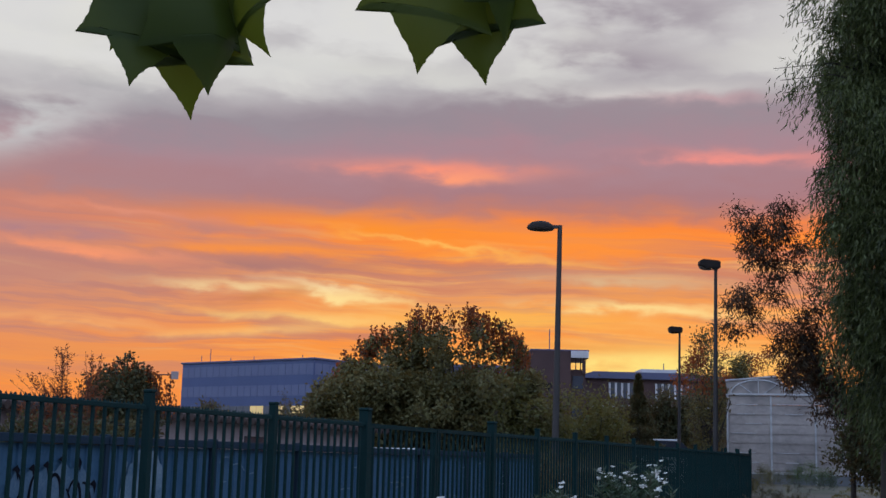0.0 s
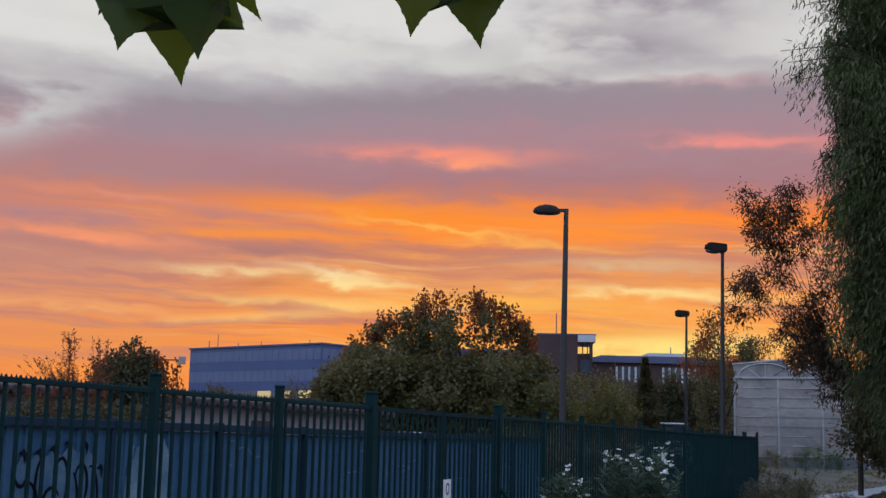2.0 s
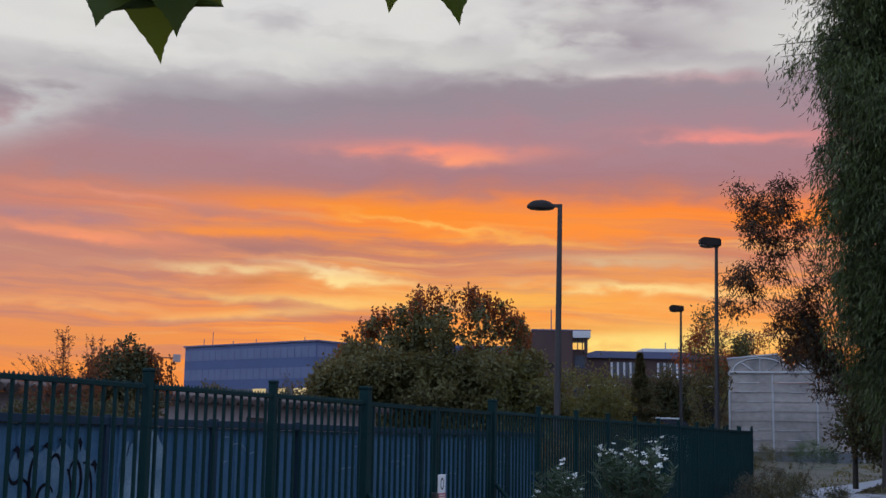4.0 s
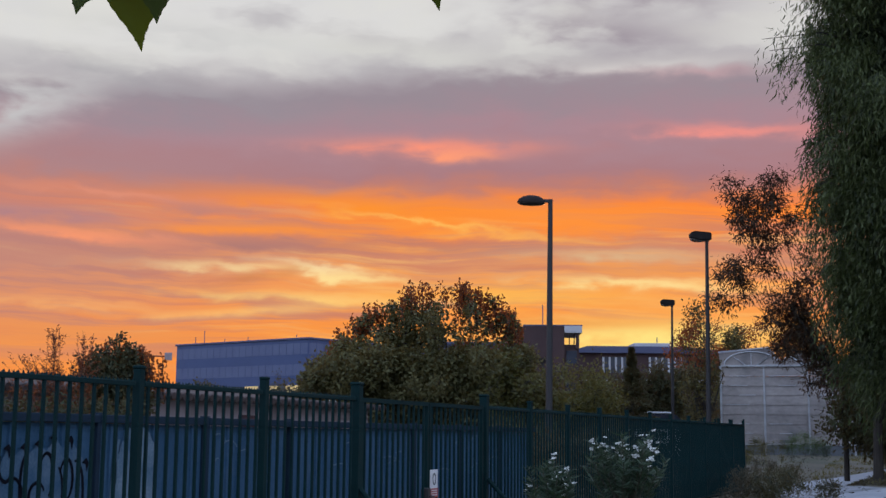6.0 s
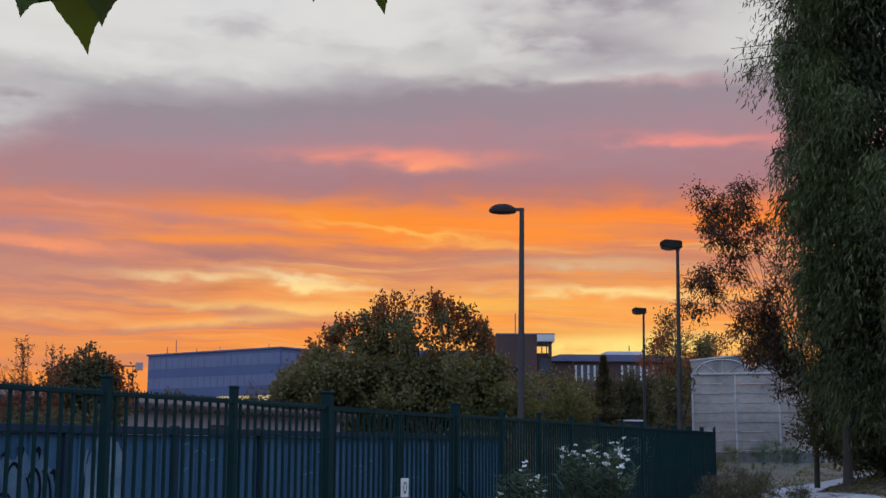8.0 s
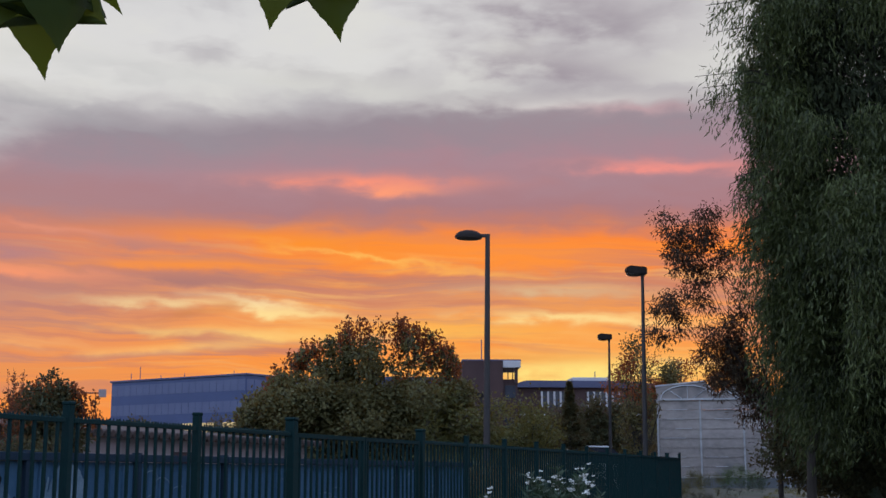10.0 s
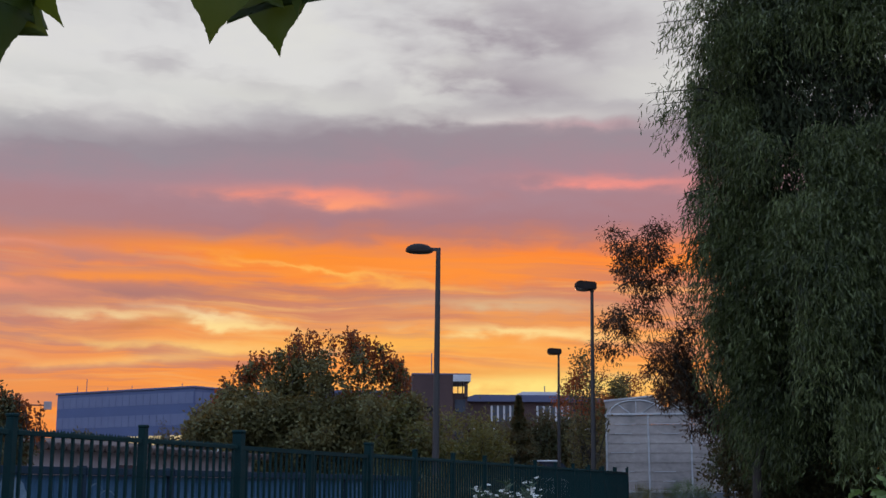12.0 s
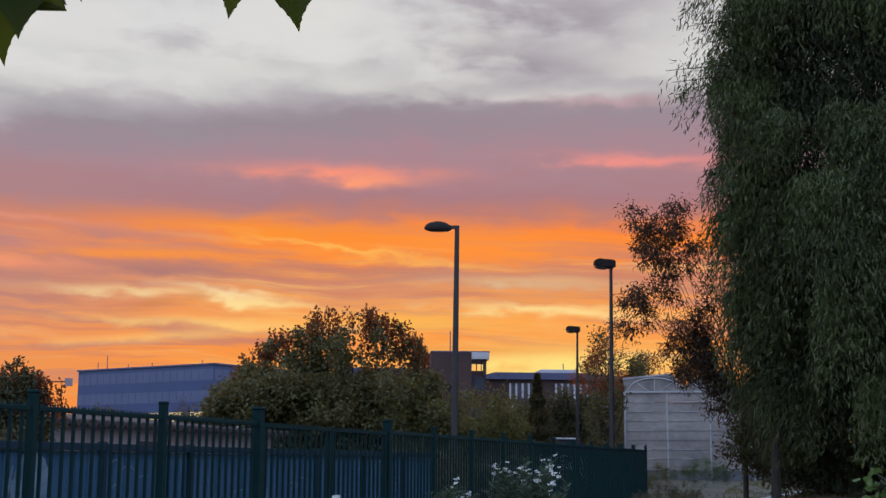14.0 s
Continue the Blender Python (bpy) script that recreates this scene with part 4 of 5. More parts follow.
while len(crown) < 560:
    x = rng.uniform(-4.8, 3.3)
    top = crown_top(x)
    z = 1.9 + (top - 1.9) * rng.random() ** 0.75
    room = top - z
    loose = x > 0.5 and z > 4.6
    if loose and rng.random() < 0.55:
        continue
    if z > 4.3 and (rng.random() < 0.25 or noise.noise((x * 1.9, z * 2.2, 5.0)) < -0.22):
        continue
    # open sky under the lowest limb
    if x < -3.3 and z < 3.3:
        continue
    if room < 0.45:
        r = rng.uniform(0.13, 0.24)
        z = min(z, top + 0.12 * math.sin(x * 5.1) - r)
    elif loose:
        r = rng.uniform(0.16, 0.28)
    else:
        r = rng.uniform(0.22, 0.38) if z > 4.4 else rng.uniform(0.38, 0.60)
    crown.append((x, rng.normal() * (0.7 if z > 5 else 1.2), z, r))
round_tree = leafy_tree("tree", (-0.9, 44.8, 0), "broad round tree, dark against the sunset", 1.6, 0.17, crown, 1100, 0.13, LEAF_BROAD, 21, 0.1, wide=0.7)


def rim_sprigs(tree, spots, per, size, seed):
    """Upright sprigs along the top of a crown, their leaves coloured reddish as sunset flare."""
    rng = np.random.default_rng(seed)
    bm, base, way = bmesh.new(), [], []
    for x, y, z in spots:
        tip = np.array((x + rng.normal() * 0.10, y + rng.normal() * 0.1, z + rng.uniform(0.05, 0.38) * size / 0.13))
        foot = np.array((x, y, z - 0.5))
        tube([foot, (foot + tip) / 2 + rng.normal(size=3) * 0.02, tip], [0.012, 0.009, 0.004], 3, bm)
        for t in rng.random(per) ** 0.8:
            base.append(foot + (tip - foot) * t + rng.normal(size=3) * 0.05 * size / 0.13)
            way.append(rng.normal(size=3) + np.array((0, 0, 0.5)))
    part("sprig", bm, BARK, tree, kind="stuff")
    hang("flare_tinted_leaves", leaves_mesh("flare_tinted_leaves", np.array(base), np.array(way), size, size * 0.7, LEAF_RIM, rng), tree, "leaves along the crown's edge, tinted red for the sunset flare", "stuff")


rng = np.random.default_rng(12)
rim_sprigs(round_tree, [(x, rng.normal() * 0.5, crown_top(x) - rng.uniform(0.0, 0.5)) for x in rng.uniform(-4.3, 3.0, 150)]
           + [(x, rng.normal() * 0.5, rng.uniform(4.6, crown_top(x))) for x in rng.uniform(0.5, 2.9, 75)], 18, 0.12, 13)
leafy_tree("tree", (1.75, 42.5, 0), "lighter green young tree beside the lamp", 1.2, 0.09, lump_cloud(14, 26, (0, 0, 2.4), (1.5, 1.2, 1.9), 0.4, 0.7), 800, 0.13, LEAF_WARM, 22)
leafy_tree("tree", (4.8, 56.0, 0.1), "olive-green bushy tree beyond the fence", 1.0, 0.1, lump_cloud(15, 30, (0, 0, 2.6), (2.0, 1.4, 1.9), 0.5, 0.9), 550, 0.15, LEAF_WARM, 23)
leafy_tree("tree", (8.2, 72.0, 0.4), "dark bushy tree beyond the fence", 1.0, 0.12, lump_cloud(16, 30, (0, 0, 2.6), (2.6, 1.6, 2.0), 0.6, 1.0), 450, 0.18, LEAF_DARK, 24)
leafy_tree("tree", (11.65, 63.0, 0.6), "slender poplar-like tree with small leaves", 1.5, 0.13, lump_cloud(17, 26, (0, 0, 5.4), (0.95, 0.7, 2.9), 0.35, 0.65) + lump_cloud(18, 20, (-0.4, 0, 2.6), (0.6, 0.8, 1.6), 0.4, 0.55), 340, 0.14, LEAF_BROAD, 25)
leafy_tree("tree", (21.4, 102.5, 0.8), "slender tree with a pointed top", 2.5, 0.15, lump_cloud(19, 22, (0, 0, 8.0), (0.8, 0.8, 3.2), 0.5, 0.8) + lump_cloud(20, 16, (0.3, 0, 4.6), (2.4, 1.4, 2.0), 0.7, 1.1), 260, 0.2, LEAF_BROAD, 26)
leafy_tree("tree", (20.0, 104.0, 0.8), "far spreading tree against the glow", 2.5, 0.2, lump_cloud(31, 34, (0, 0, 7.2), (4.0, 2.0, 3.4), 0.5, 1.0), 260, 0.2, LEAF_RIM, 27)
leafy_tree("tree", (26.0, 106.0, 0.8), "far spreading tree against the glow", 2.5, 0.2, lump_cloud(32, 34, (0, 0, 7.4), (4.0, 2.0, 3.4), 0.5, 1.0), 260, 0.2, LEAF_RIM, 28)
round_bush = leafy_tree("bush", (-6.8, 24.9, 0), "dense round bush with upright leafy tips", 0.8, 0.06, lump_cloud(33, 36, (0, 0, 2.35), (0.66, 0.5, 0.72), 0.3, 0.42) + [(-0.35, 0, 3.15, 0.13), (-0.12, 0, 3.38, 0.11), (0.02, 0.1, 3.5, 0.11), (0.2, 0, 3.25, 0.12), (0.36, 0, 3.05, 0.13), (0.5, 0.1, 2.8, 0.14), (-0.5, 0, 2.9, 0.14)], 4400, 0.085, LEAF_DARK, 29, category="bush")
rng = np.random.default_rng(15)
rim_sprigs(round_bush, [(x, rng.normal() * 0.15, 2.55 + 0.62 * math.sqrt(max(0.0, 1 - (x / 0.95) ** 2)) + rng.uniform(-0.1, 0.12)) for x in rng.uniform(-0.75, 0.95, 34)], 26, 0.075, 16)
leafy_tree("bush", (-7.0, 22.0, 0), "low straggling bush behind the wall", 0.7, 0.05, lump_cloud(34, 60, (0, 0, 1.62), (1.6, 0.4, 0.45), 0.26, 0.38), 3000, 0.08, LEAF_DARK, 30, category="bush")
leafy_tree("tree", (-14.6, 72.0, 0), "small dark far tree", 1.5, 0.1, lump_cloud(35, 16, (0, 0, 3.6), (0.8, 0.8, 1.2), 0.4, 0.6), 300, 0.16, LEAF_DARK, 31)
leafy_tree("tree", (-22.0, 150.0, 0), "thin bare-looking tree before the office", 3.0, 0.12, lump_cloud(36, 14, (0, 0, 7.0), (0.9, 0.8, 2.6), 0.4, 0.6), 120, 0.2, LEAF_DARK, 32)
leafy_tree("tree", (10.3, 66.5, 0.5), "dense dark tree beside the greenhouse", 1.2, 0.12, lump_cloud(46, 50, (0, 0, 2.8), (1.7, 1.0, 2.4), 0.45, 0.8), 620, 0.16, LEAF_DARK, 56)
leafy_tree("tree", (6.6, 66.0, 0.3), "dark leafy tree beyond the fence", 1.2, 0.12, lump_cloud(47, 40, (0, 0, 2.5), (1.9, 1.0, 1.5), 0.45, 0.8), 560, 0.16, LEAF_DARK, 57)
for x, y, s in ((-7.0, 66, 41), (-11.0, 80, 42), (13.5, 84, 43), (0.5, 62, 44), (17.0, 90, 45)):
    leafy_tree("tree", (x, y, 0.2), "dark leafy tree beyond the fence", 1.2, 0.12, lump_cloud(s, 24, (0, 0, 2.4), (2.4, 1.5, 1.6), 0.6, 1.0), 320, 0.2, LEAF_DARK, s + 50)

# cypress
rng = np.random.default_rng(51)
cyp = thing("cypress", (7.77, 60.1, 0.3), "dark narrow conifer beyond the fence", "tree")
part("trunk", tube([(0, 0, -0.2), (0, 0, 3), (0, 0, 5.2)], [0.11, 0.08, 0.02], 8), BARK, cyp)
n = 11000
z = rng.random(n) ** 0.9 * 5.2 + 0.3
r = 2.1 * (1 - z / 5.6) ** 1.3 * (0.35 + 0.65 * rng.random(n) ** 0.5) * (0.8 + 0.3 * np.sin(z * 9 + rng.random(n)))
a = rng.random(n) * math.tau
base = np.stack([r * np.cos(a), r * np.sin(a), z], 1)
way = np.stack([np.cos(a) * 0.6, np.sin(a) * 0.6, 0.15 + 0 * a], 1) + rng.normal(size=(n, 3)) * 0.3
hang("crown", leaves_mesh("crown", base, way, 0.16, 0.06, LEAF_DARK, rng), cyp)


# drooping eucalyptus: strands of long leaves hang from the limbs
def strand_leaves(rng, starts, out, drop, per, base, way, flare=0.45):
    for p, o, dlen in zip(starts, out, drop):
        t = np.sort(rng.random(per))[:, None]
        hook = o * flare * (1 - (1 - t) ** 2) * dlen
        fall = np.concatenate([np.zeros((per, 2)), -dlen * t ** 1.6], 1)
        base.append(p + hook + fall + rng.normal(size=(per, 3)) * 0.07)
        w = np.concatenate([o[None, :2].repeat(per, 0) * 0.35, np.full((per, 1), -1.0)], 1) + rng.normal(size=(per, 3)) * 0.38
        way.append(w)


rng = np.random.default_rng(61)
euc = thing("eucalyptus_tree", (11.9, 37.6, 0.42), "tall drooping eucalyptus with long hanging leaves", "tree")
bm = tube([(0, 0, -0.3), (0.05, 0, 1.2), (0.6, 0.1, 3.0), (1.4, 0.2, 6.0), (1.9, 0.2, 9.5), (2.0, 0.2, 12.6)], [0.11, 0.09, 0.09, 0.08, 0.06, 0.03], 10)
tube([(0.3, 0.05, 2.0), (1.4, -0.3, 4.0), (3.2, -0.5, 7.0), (4.0, -0.5, 10.0)], [0.07, 0.06, 0.05, 0.03], 8, bm)
starts, outs, drops = [], [], []


def hang_clump(c, out, wide, drop, count):
    """An umbrella of strands: starts on a small dome, the ends hanging free."""
    for q in range(count):
        a, d = rng.random() * math.tau, math.sqrt(rng.random())
        starts.append(c + np.array((math.cos(a) * d * wide, math.sin(a) * d * wide, -0.45 * d * d * wide + rng.normal() * 0.06)))
        outs.append(out * 0.5 + np.array((math.cos(a) * d, math.sin(a) * d, 0.2)) * 0.5)
        drops.append(drop * rng.uniform(0.45, 1.1))


clumps = 0
while clumps < 280:
    zz = 2.2 + 11.4 * rng.random() ** 1.15
    a = rng.random() * math.tau
    way_out = np.array((math.cos(a), math.sin(a), 0.2))
    R = (2.2 + 0.62 * smooth01((zz - 2.2) / 1.4) + 0.42 * smooth01((zz - 6.2) / 1.4)) * (1.0 - 0.45 * smooth01((zz - 9.8) / 5))
    lump = noise.noise((math.cos(a) * 1.6, math.sin(a) * 1.6, zz * 0.45))
    if lump < -0.24:
        continue
    R *= 0.92 + 0.26 * lump + 0.05 * rng.normal()
    c = np.array((2.62 + R * math.cos(a), 0.2 + R * 0.85 * math.sin(a), zz))
    # a deep hollow high on the open side
    if c[1] < 0.2 and ((c[0] - 1.0) / 0.9) ** 2 + ((zz - 9.2) / 1.1) ** 2 < 1 and rng.random() < 0.7:
        continue
    hang_clump(c, way_out, rng.uniform(0.38, 0.7), rng.uniform(1.0, 2.1), 56)
    clumps += 1
# fuller curtains that stand out in front
for x, zz, wide in ((2.3, 10.4, 0.9), (2.4, 8.2, 0.7), (2.6, 7.2, 0.8), (1.7, 7.1, 0.6), (0.8, 6.6, 0.8), (1.4, 5.9, 0.9), (1.1, 4.9, 0.85), (1.8, 4.6, 0.8), (0.75, 5.4, 0.6), (0.9, 4.0, 0.7), (2.2, 3.4, 0.8), (2.7, 2.7, 0.8), (1.6, 2.6, 0.7), (2.9, 4.4, 0.8)):
    hang_clump(np.array((x, -2.15 - 0.25 * rng.random(), zz)), np.array((-0.2, -1.0, 0.2)), wide, 1.7, 110)
# the close-hung edge on the open side
for k in range(15):
    zz = 6.5 + 0.40 * k
    hang_clump(np.array((-0.45 + 0.24 * math.sin(k * 2.3) + 0.25 * smooth01((zz - 10) / 3), rng.uniform(-1.1, 0.3), zz)), np.array((-0.7, -0.5, 0.2)), 0.42, 1.1, 50)
drops = np.minimum(np.array(drops), np.array([max(0.3, s[2] - 0.75) for s in starts]))
base, way = [], []
strand_leaves(rng, starts, outs, drops, 21, base, way, 0.2)
# long trailing sprays on the open side
for zz, reach in ((11.3, 0.8), (10.8, 0.95), (10.2, 0.75), (9.2, 1.25), (8.95, 1.1), (8.6, 0.8), (7.0, 0.5), (6.5, 0.6), (6.0, 0.4), (5.0, 0.5)):
    for q in range(17):
        y = rng.uniform(-1.2, 0.6)
        s = np.array((-0.58 - 0.9 * reach * rng.random(), y, zz + rng.normal() * 0.15))
        strand_leaves(rng, [s], [np.array((-1.0, 0.0, 0.2))], [rng.uniform(0.4, 1.0)], 14, base, way)
    tube([(1.2, 0, zz - 0.9), (0, -0.2, zz - 0.1), (-0.9, -0.3, zz + 0.1), (-0.9 - reach, -0.3, zz - 0.05)], [0.04, 0.025, 0.015, 0.006], 4, bm)
for k in range(60):
    s = starts[k * 240]
    c = np.array((1.7, 0.2, max(2.2, s[2] - 1.2)))
    tube([c, (c + s) / 2 + rng.normal(size=3) * 0.15, s], [0.05, 0.03, 0.012], 4, bm)
part("trunk", bm, BARK, euc)
euc.scale = (1.43, 1.43, 1.43)
hang("crown", leaves_mesh("crown", np.concatenate(base), np.concatenate(way), 0.165, 0.024, LEAF_EUC, rng, 0.75), euc)
# inner shell of dark-coloured leaves, painting shade into the gaps between clumps
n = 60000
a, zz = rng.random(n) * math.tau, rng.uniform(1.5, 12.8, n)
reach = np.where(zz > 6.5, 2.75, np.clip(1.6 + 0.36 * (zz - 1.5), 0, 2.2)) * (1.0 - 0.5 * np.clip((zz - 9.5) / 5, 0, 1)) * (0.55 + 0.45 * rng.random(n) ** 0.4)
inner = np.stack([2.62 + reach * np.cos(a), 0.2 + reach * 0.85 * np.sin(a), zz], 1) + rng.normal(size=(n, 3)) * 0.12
hang("inner_crown", leaves_mesh("inner_crown", inner, rng.normal(size=(n, 3)) * 0.5 + np.array((0, 0, -1.2)), 0.20, 0.045, LEAF_INNER, rng, 0.5), euc, "leaves deep in the crown, coloured dark to give its shade")

# a second, airier eucalyptus behind it
lumps = []
rng = np.random.default_rng(62)
for x, zz, half_x, half_z, count in ((-2.45, 7.75, 0.62, 0.85, 44), (-3.15, 5.75, 0.36, 0.55, 20), (-1.75, 8.0, 0.4, 0.6, 10), (-1.6, 5.0, 0.5, 0.45, 22), (-1.1, 4.1, 0.6, 0.6, 40),
                                   (-2.3, 6.4, 0.4, 0.3, 6), (-1.2, 6.4, 0.5, 0.9, 9), (-0.6, 5.2, 0.5, 1.0, 14), (-0.2, 3.2, 0.6, 0.7, 30), (0.9, 7.0, 0.7, 2.0, 16)):
    for k in range(count):
        lumps.append((x + np.clip(rng.normal(), -1.6, 1.6) * half_x * 0.78, rng.normal() * 0.4, zz - 0.15 + np.clip(rng.normal(), -1.6, 1.6) * half_z * 0.78, rng.uniform(0.20, 0.42)))
airy = leafy_tree("eucalyptus_tree", (12.6, 43.0, 0.5), "airy eucalyptus branch with the glow behind it", 2.6, 0.07, lumps, 1150, 0.135, LEAF_BACK, 63, 0.9, wide=0.24)
leafy_tree("bush", (14.0, 40.2, 0.5), "dark bush under the eucalyptus", 0.4, 0.05, lump_cloud(68, 44, (0, 0, 1.0), (1.5, 0.9, 1.2), 0.4, 0.65), 1100, 0.12, LEAF_DARK, 99, category="bush")
airy.scale = (1.15, 1.15, 1.15)
leafy_tree("bush", (13.3, 41.6, 0.5), "dark bush under the eucalyptus", 0.5, 0.05, lump_cloud(69, 60, (0, 0, 1.9), (1.5, 0.8, 1.5), 0.45, 0.7), 800, 0.14, LEAF_DARK, 97, 0.5, category="bush")
for x, y, s in ((18.6, 50.0, 64), (22.5, 53.0, 65), (24.5, 47.0, 66)):
    leafy_tree("tree", (x, y, 0.85), "tall dark tree behind the eucalyptus", 2.0, 0.2, lump_cloud(s, 60, (0, 0, 6.0), (3.0, 1.8, 6.0), 1.0, 1.6), 260, 0.24, LEAF_DARK, s + 30, 0.4)
leafy_tree("hedge", (16.4, 41.5, 0.6), "dense dark hedge under the trees", 0.4, 0.06, lump_cloud(67, 50, (0, 0, 1.0), (3.4, 0.8, 1.1), 0.5, 0.8), 700, 0.14, LEAF_DARK, 98, category="hedge")


# white oleander before the fence
def oleander(place, stems, height, spread, blooms, seed, label):
    rng = np.random.default_rng(seed)
    bush = thing("oleander", place, label, "shrub", "oleanders")
    base, way, flowers = [], [], []
    for k in range(stems):
        a = rng.random() * math.tau
        lean = spread * math.sqrt(rng.random())
        h = height * rng.uniform(0.72, 1.0) * (1 - 0.18 * (lean / spread) ** 2)
        top = np.array((math.cos(a) * lean, math.sin(a) * lean, h))
        mid = top * np.array((0.35, 0.35, 0.55))
        part("stem", tube([(math.cos(a) * 0.08, math.sin(a) * 0.08, -0.05), mid, top], [0.018, 0.012, 0.005], 4), STEM, bush)
        for t in np.linspace(0.3, 1.0, 15):
            p = mid * (1 - t) + top * t
            for q in range(3):
                b = rng.random() * math.tau
                base.append(p)
                way.append((math.cos(b), math.sin(b), rng.uniform(0.1, 1.0)))
        if k < blooms:
            for f in range(rng.integers(4, 9)):
                c = top + rng.normal(size=3) * 0.04 + np.array((0, 0, 0.03))
                for q in range(5):
                    b = q * math.tau / 5 + rng.random()
                    flowers.append((c, (math.cos(b), math.sin(b) * 0.8 - 0.4, rng.uniform(-0.1, 0.6))))
    hang("foliage", leaves_mesh("foliage", np.array(base), np.array(way), 0.14, 0.021, LEAF_OLE, rng), bush)
    hang("blossom", leaves_mesh("blossom", np.array([f[0] for f in flowers]), np.array([f[1] for f in flowers]), 0.036, 0.031, PETAL, rng), bush, "small white flowers", "stuff")
    return bush


oleander((2.13, 17.3, 0.0), 46, 1.77, 0.58, 14, 71, "white flowering oleander against the green fence")
oleander((1.05, 16.2, 0.0), 22, 1.38, 0.34, 7, 72, "small white flowering oleander against the green fence")


# low dry shrubs on the verge
def low_shrub(x, y, w, h, mat, seed, label, leaf=0.05):
    leafy_tree("shrub", (x, y, ground_z(x, y)), label, 0.12, 0.02, lump_cloud(seed, 12, (0, 0, h * 0.5), (w * 0.75, w * 0.55, h * 0.45), h * 0.22, h * 0.42), 5000, leaf, mat, seed + 1, -0.5, "shrub", "verge shrubs", 0.3, STEM)


for x, y, w, h, mat, s, lab in (
        (3.6, 20.2, 0.55, 0.62, LEAF_BROWN, 81, "dry brownish shrub on the verge"), (4.3, 20.6, 0.5, 0.55, LEAF_BROWN, 83, "dry brownish shrub on the verge"), (3.0, 19.4, 0.4, 0.5, LEAF_BROWN, 85, "dry brownish shrub on the verge"),
        (7.4, 31.4, 1.1, 0.95, LEAF_DARK, 87, "low dark green shrub by the path"), (7.9, 33.6, 1.1, 1.0, LEAF_DARK, 89, "low dark green shrub by the path"), (6.7, 32.0, 1.0, 0.85, LEAF_BROWN, 91, "dry brownish shrub on the verge"),
        (8.5, 30.8, 0.5, 0.55, LEAF_DARK, 93, "low dark green shrub by the path"), (14.6, 38.5, 1.2, 0.6, LEAF_OLE, 95, "grey-green shrub by the path"), (13.0, 58.0, 1.8, 0.8, LEAF_WARM, 97, "grassy green shrub before the greenhouse"), (15.6, 60.0, 1.8, 0.8, LEAF_OLE, 99, "grassy green shrub before the greenhouse"), (17.4, 66.5, 1.6, 1.1, LEAF_BRIGHT, 161, "green bushy shrub before the greenhouse"), (15.2, 66.0, 1.5, 0.9, LEAF_WARM, 163, "green bushy shrub before the greenhouse"), (11.8, 50.0, 1.2, 0.7, LEAF_BROWN, 165, "dry brownish shrub on the verge"), (9.6, 45.0, 1.2, 0.8, LEAF_BROWN, 167, "dry brownish shrub on the verge")):
    low_shrub(x, y, w, h, mat, s, lab)

leafy_tree("shrub", (6.0, 13.8, ground_z(6.0, 13.8)), "bright green shrub with broad rounded leaves", 0.5, 0.03, lump_cloud(101, 22, (0, 0, 1.05), (0.62, 0.5, 0.6), 0.2, 0.32), 900, 0.13, LEAF_BRIGHT, 102, 0.3, "shrub", wide=0.7, bark=STEM)

# dark growth behind the far part of the fence
for k, s in enumerate((17.2, 19.6, 21.8, 24.4, 26.6, 29.0)):
    x, y = on_fence(s, 3.0 + 0.5 * (k % 2))
    leafy_tree("bush", (x, y, 0), "dark olive bush behind the green fence", 0.4, 0.05, lump_cloud(140 + k, 30, (0, 0, 0.85), (1.3, 0.8, 0.75), 0.4, 0.6), 800, 0.11, LEAF_DARK, 150 + k, category="bush", group="bushes behind the fence")

# tall dry plumes behind the wall
rng = np.random.default_rng(111)
plume = thing("dry_plume_grass", (-7.25, 23.1, 0), "tall dry reddish plume stems", "grass")
base, way = [], []
for k in range(54):
    lean = rng.uniform(-1.0, 0.25) if k % 4 else rng.uniform(-0.2, 0.3)
    h = rng.uniform(2.7, 3.65) * (1 - 0.12 * abs(lean))
    x0 = rng.uniform(-0.4, 0.4)

    def at(t):
        return np.array((x0 + lean * t ** 3.2, 0.1 * math.sin(k + t), h * (t - 0.08 * abs(lean) * t ** 5)))

    part("stem", tube([at(t) for t in np.linspace(0, 1, 9)], [0.008 - 0.0007 * q for q in range(9)], 3), STEM, plume)
    for q in range(9):
        t = rng.uniform(0.6, 0.97)
        side = np.array((rng.normal() * 0.16 + 0.05 * lean, rng.normal() * 0.1, rng.uniform(0.05, 0.22))) * (1.3 - t) * 2.0
        for w in rng.random(9):
            base.append(at(t) + side * w)
            way.append((rng.normal() * 0.8 + lean * 0.4, rng.normal() * 0.7, 0.5))
    for t in rng.random(46) * 0.4 + 0.6:
        base.append(at(t))
        way.append((rng.normal() * 0.8 + lean * 0.4, rng.normal() * 0.7, 0.6))
hang("plumes", leaves_mesh("plumes", np.array(base), np.array(way), 0.052, 0.015, LEAF_DRY, rng), plume)

# grass and litter on the verge
rng = np.random.default_rng(121)
base, way = [], []
while len(base) < 16000:
    x, y = rng.uniform(1.0, 22.0), rng.uniform(14, 68)
    s = (x - FX) * UY - (y - FY) * UX
    if s < 0.3 or noise.noise((x * 0.6, y * 0.6, 3.0)) < -0.05:
        continue
    if path_gap(x, y) < 1.3:
        continue
    base.append((x, y, ground_z(x, y) - 0.01))
    way.append((rng.normal() * 0.5, rng.normal() * 0.5, 1.0))
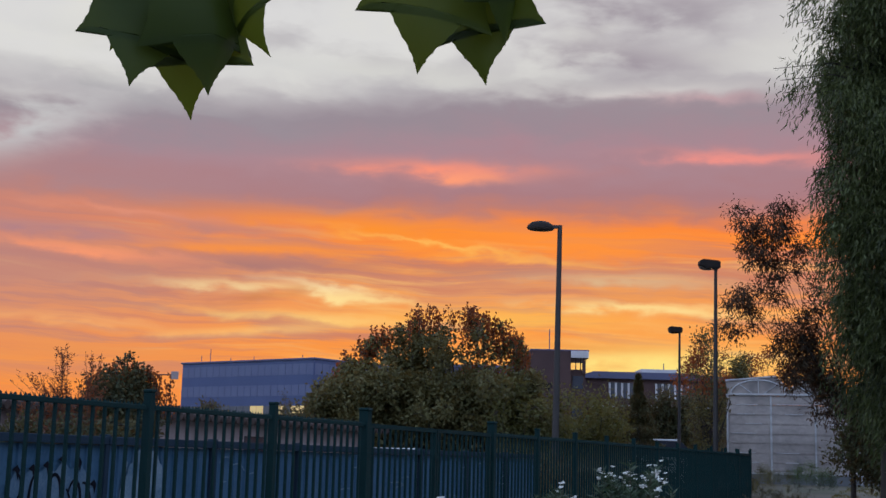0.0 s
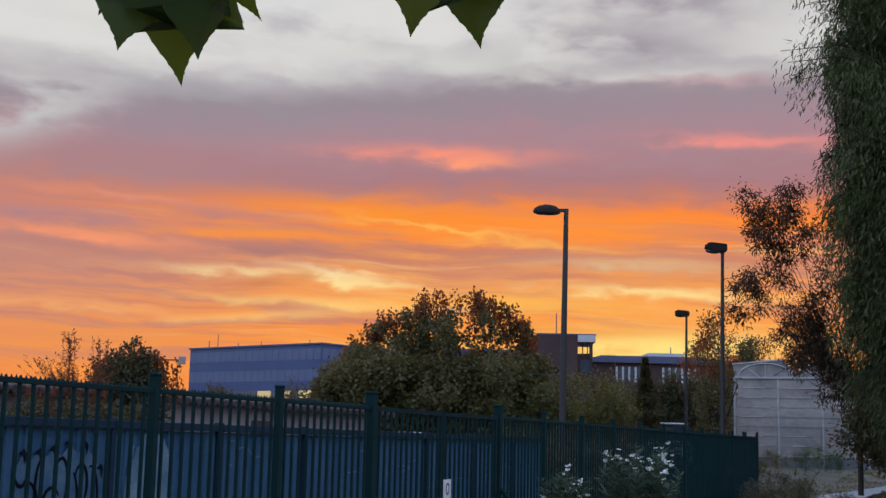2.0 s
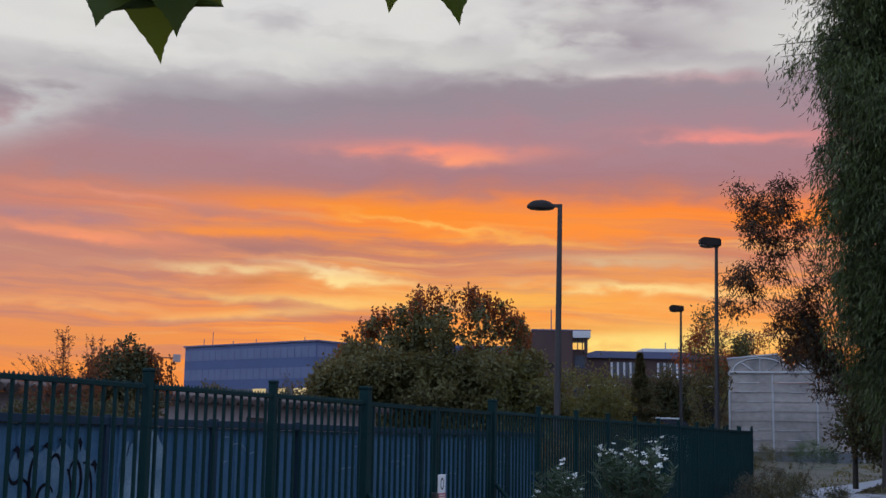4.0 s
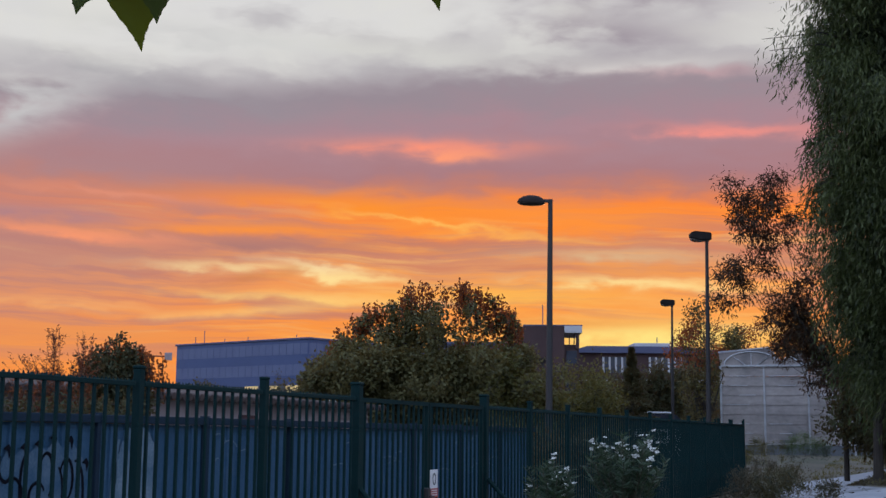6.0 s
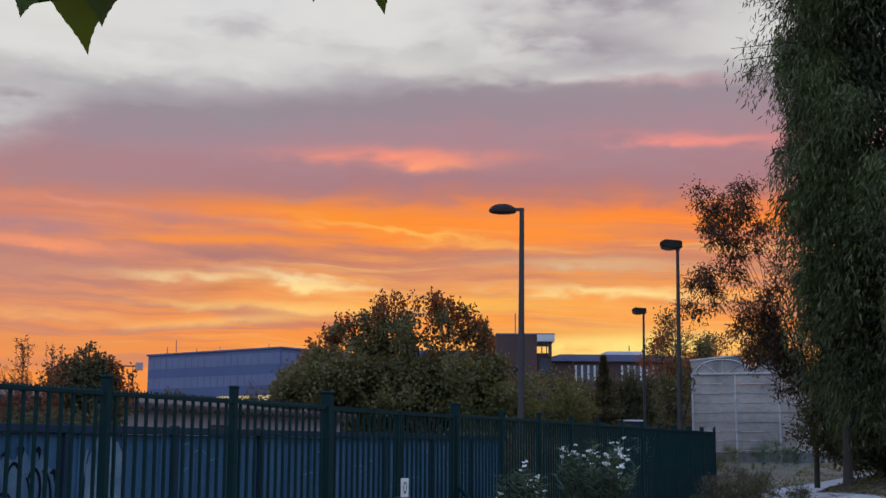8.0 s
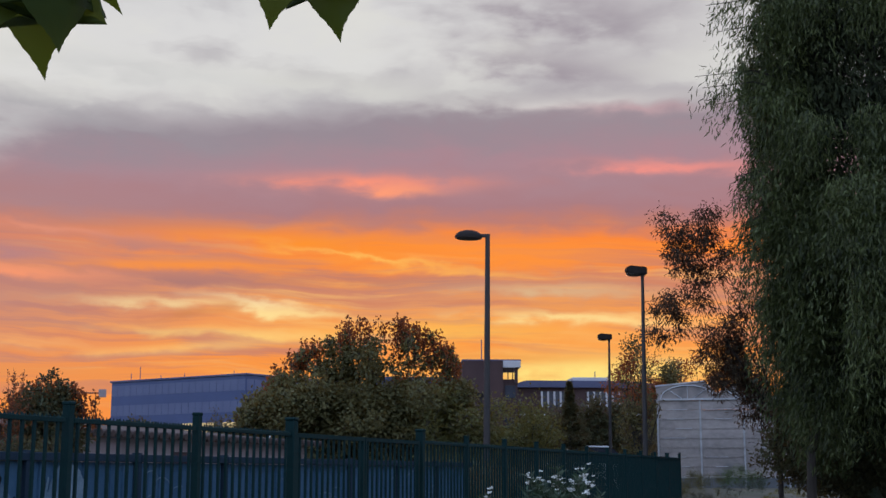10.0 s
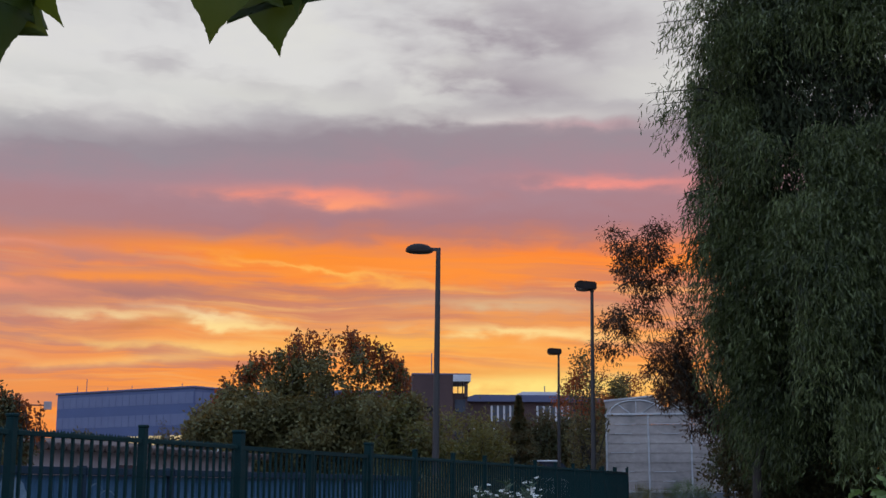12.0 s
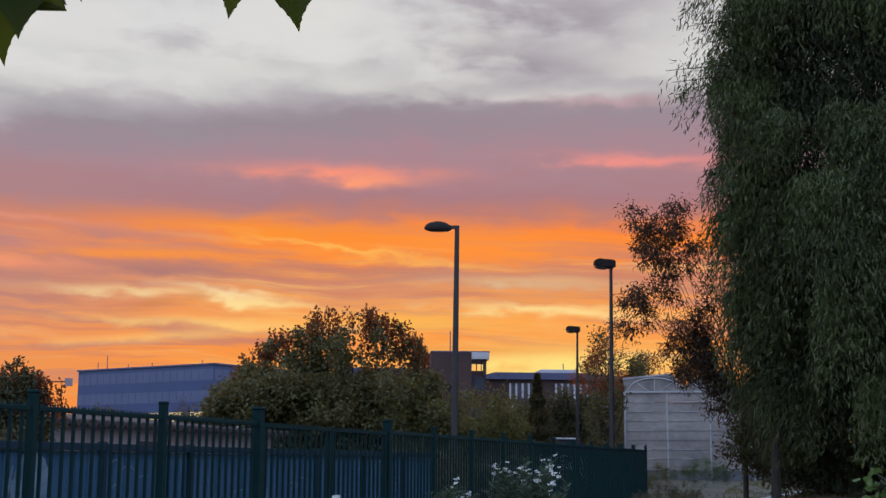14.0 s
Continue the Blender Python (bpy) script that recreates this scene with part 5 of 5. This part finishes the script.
tagged(hang("verge_grass", leaves_mesh("verge_grass", np.array(base), np.array(way), 0.13, 0.02, LEAF_WARM, rng), None), "sparse dry grass on the verge", "grass", "", "stuff")


# ---- leaves overhanging the camera ----
def lobed_leaf(name, size, seed, fold):
    """A broad leaf with three long pointed lobes and a toothed edge, stalk at the origin, tip along -z."""
    rng = np.random.default_rng(seed)
    half = [(0.0, 0.0), (0.10, 0.09), (0.22, 0.12), (0.35, 0.09), (0.46, 0.01), (0.53, -0.12), (0.56, -0.28), (0.57, -0.42), (0.61, -0.56), (0.66, -0.66), (0.53, -0.58), (0.43, -0.57), (0.36, -0.62), (0.30, -0.71), (0.22, -0.83), (0.13, -0.94), (0.065, -1.04), (0.03, -1.11)]
    dense = []
    for a, b in zip(half, half[1:]):
        for k in range(3):
            t = k / 3
            tooth = 0.006 * (1 if k % 2 else -0.3)
            dense.append((a[0] + (b[0] - a[0]) * t + tooth, a[1] + (b[1] - a[1]) * t - tooth * 0.3))
    dense.append((0.0, -1.18))
    bm = bmesh.new()
    sheets = []
    wave = rng.uniform(0, 6)

    def bent(x, z, side):
        y = abs(x) * fold + 0.10 * z * z + 0.045 * math.sin(4.5 * z + 3 * x * side + wave) + 0.06 * x * x * math.sin(wave)
        return (x * side * size, y * size, z * size)

    spine = [bm.verts.new(bent(0, z, 1)) for _, z in dense]
    for side in (1, -1):
        mid = [bm.verts.new(bent(x * 0.5, z, side)) for x, z in dense[:-1]] + [spine[-1]]
        rim = [bm.verts.new(bent(x, z, side)) for x, z in dense[:-1]] + [spine[-1]]
        for k in range(len(dense) - 1):
            for p, q in ((spine, mid), (mid, rim)):
                vs = [p[k], p[k + 1], q[k + 1], q[k]]
                vs = [v for i, v in enumerate(vs) if v not in vs[:i]]
                if len(vs) > 2 and side > 0:
                    vs = vs[::-1]
                if len(vs) > 2:
                    bm.faces.new(vs)
    me = bpy.data.meshes.new(name)
    bm.to_mesh(me)
    bm.free()
    for f in me.polygons:
        f.use_smooth = True
    # one of the three leaf shapes takes the painted-lit colour, the others the dark
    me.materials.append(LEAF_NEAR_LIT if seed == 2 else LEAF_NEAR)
    return me


street_tree = thing("street_tree", (-2.2, 0.4, 0), "street tree branch with broad pointed leaves overhead", "tree")
bm = tube([(0, 0, -0.2), (0.02, 0, 1.2), (0.08, 0.02, 2.5), (0.1, 0.05, 3.6)], [0.12, 0.10, 0.08, 0.05], 10)
tube([(0.06, 0.02, 2.2), (0.9, 0.5, 2.42), (1.55, 0.85, 2.34), (1.83, 0.91, 2.235), (2.22, 0.90, 2.25)], [0.035, 0.02, 0.011, 0.007, 0.004], 6, bm)
part("trunk", bm, BARK, street_tree)
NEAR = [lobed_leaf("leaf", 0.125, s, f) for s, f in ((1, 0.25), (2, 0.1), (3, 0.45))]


def near_leaf(k, x, y, z, tilt, turn, lean, scale=1.0, twig=(0, 0, 0.06)):
    """A leaf on its stalk; x, y, z is where leaf and stalk join, in the world."""
    m = pose(x + 2.2, y - 0.4, z, tilt, lean, turn) @ Matrix.Diagonal((scale, scale, scale, 1))
    lf = hang("leaf", NEAR[k], street_tree, at=m)
    p = Vector((x + 2.2, y - 0.4, z))
    part("stalk", tube([p, p + Vector((twig[0] * 0.4, 0, twig[2] * 0.6)), p + Vector(twig)], [0.0016, 0.0014, 0.0018], 5), STEM, street_tree)
    return lf


# the low hanging cluster
near_leaf(0, -0.407, 1.30, 2.151, -12, 20, 8, 0.80)
near_leaf(1, -0.375, 1.33, 2.153, 8, -15, 2, 0.92)
near_leaf(2, -0.343, 1.29, 2.157, -5, 40, -6, 0.84)
near_leaf(1, -0.317, 1.31, 2.177, 10, -55, -16, 0.74)
near_leaf(0, -0.427, 1.34, 2.187, 5, 60, 14, 0.7)
# the higher one
near_leaf(1, -0.100, 1.30, 2.196, -6, 10, 6, 0.92)
near_leaf(0, -0.061, 1.33, 2.190, 6, -30, -4, 0.88)
near_leaf(2, -0.017, 1.30, 2.204, 0, 65, -14, 0.72)

# dead leaves under the eucalyptus
rng = np.random.default_rng(131)
base, way = [], []
while len(base) < 5000:
    x, y = 12.4 + rng.normal() * 2.4, 36.5 + rng.normal() * 3.0
    if path_gap(x, y) < 1.25 and rng.random() < 0.95:
        continue
    base.append((x, y, ground_z(x, y) + 0.035))
    way.append((rng.normal(), rng.normal(), 0.12 * rng.normal()))
tagged(hang("leaf_litter", leaves_mesh("leaf_litter", np.array(base), np.array(way), 0.15, 0.03, LEAF_BROWN, rng), None), "dead leaves strewn under the eucalyptus", "leaf litter", "", "stuff")
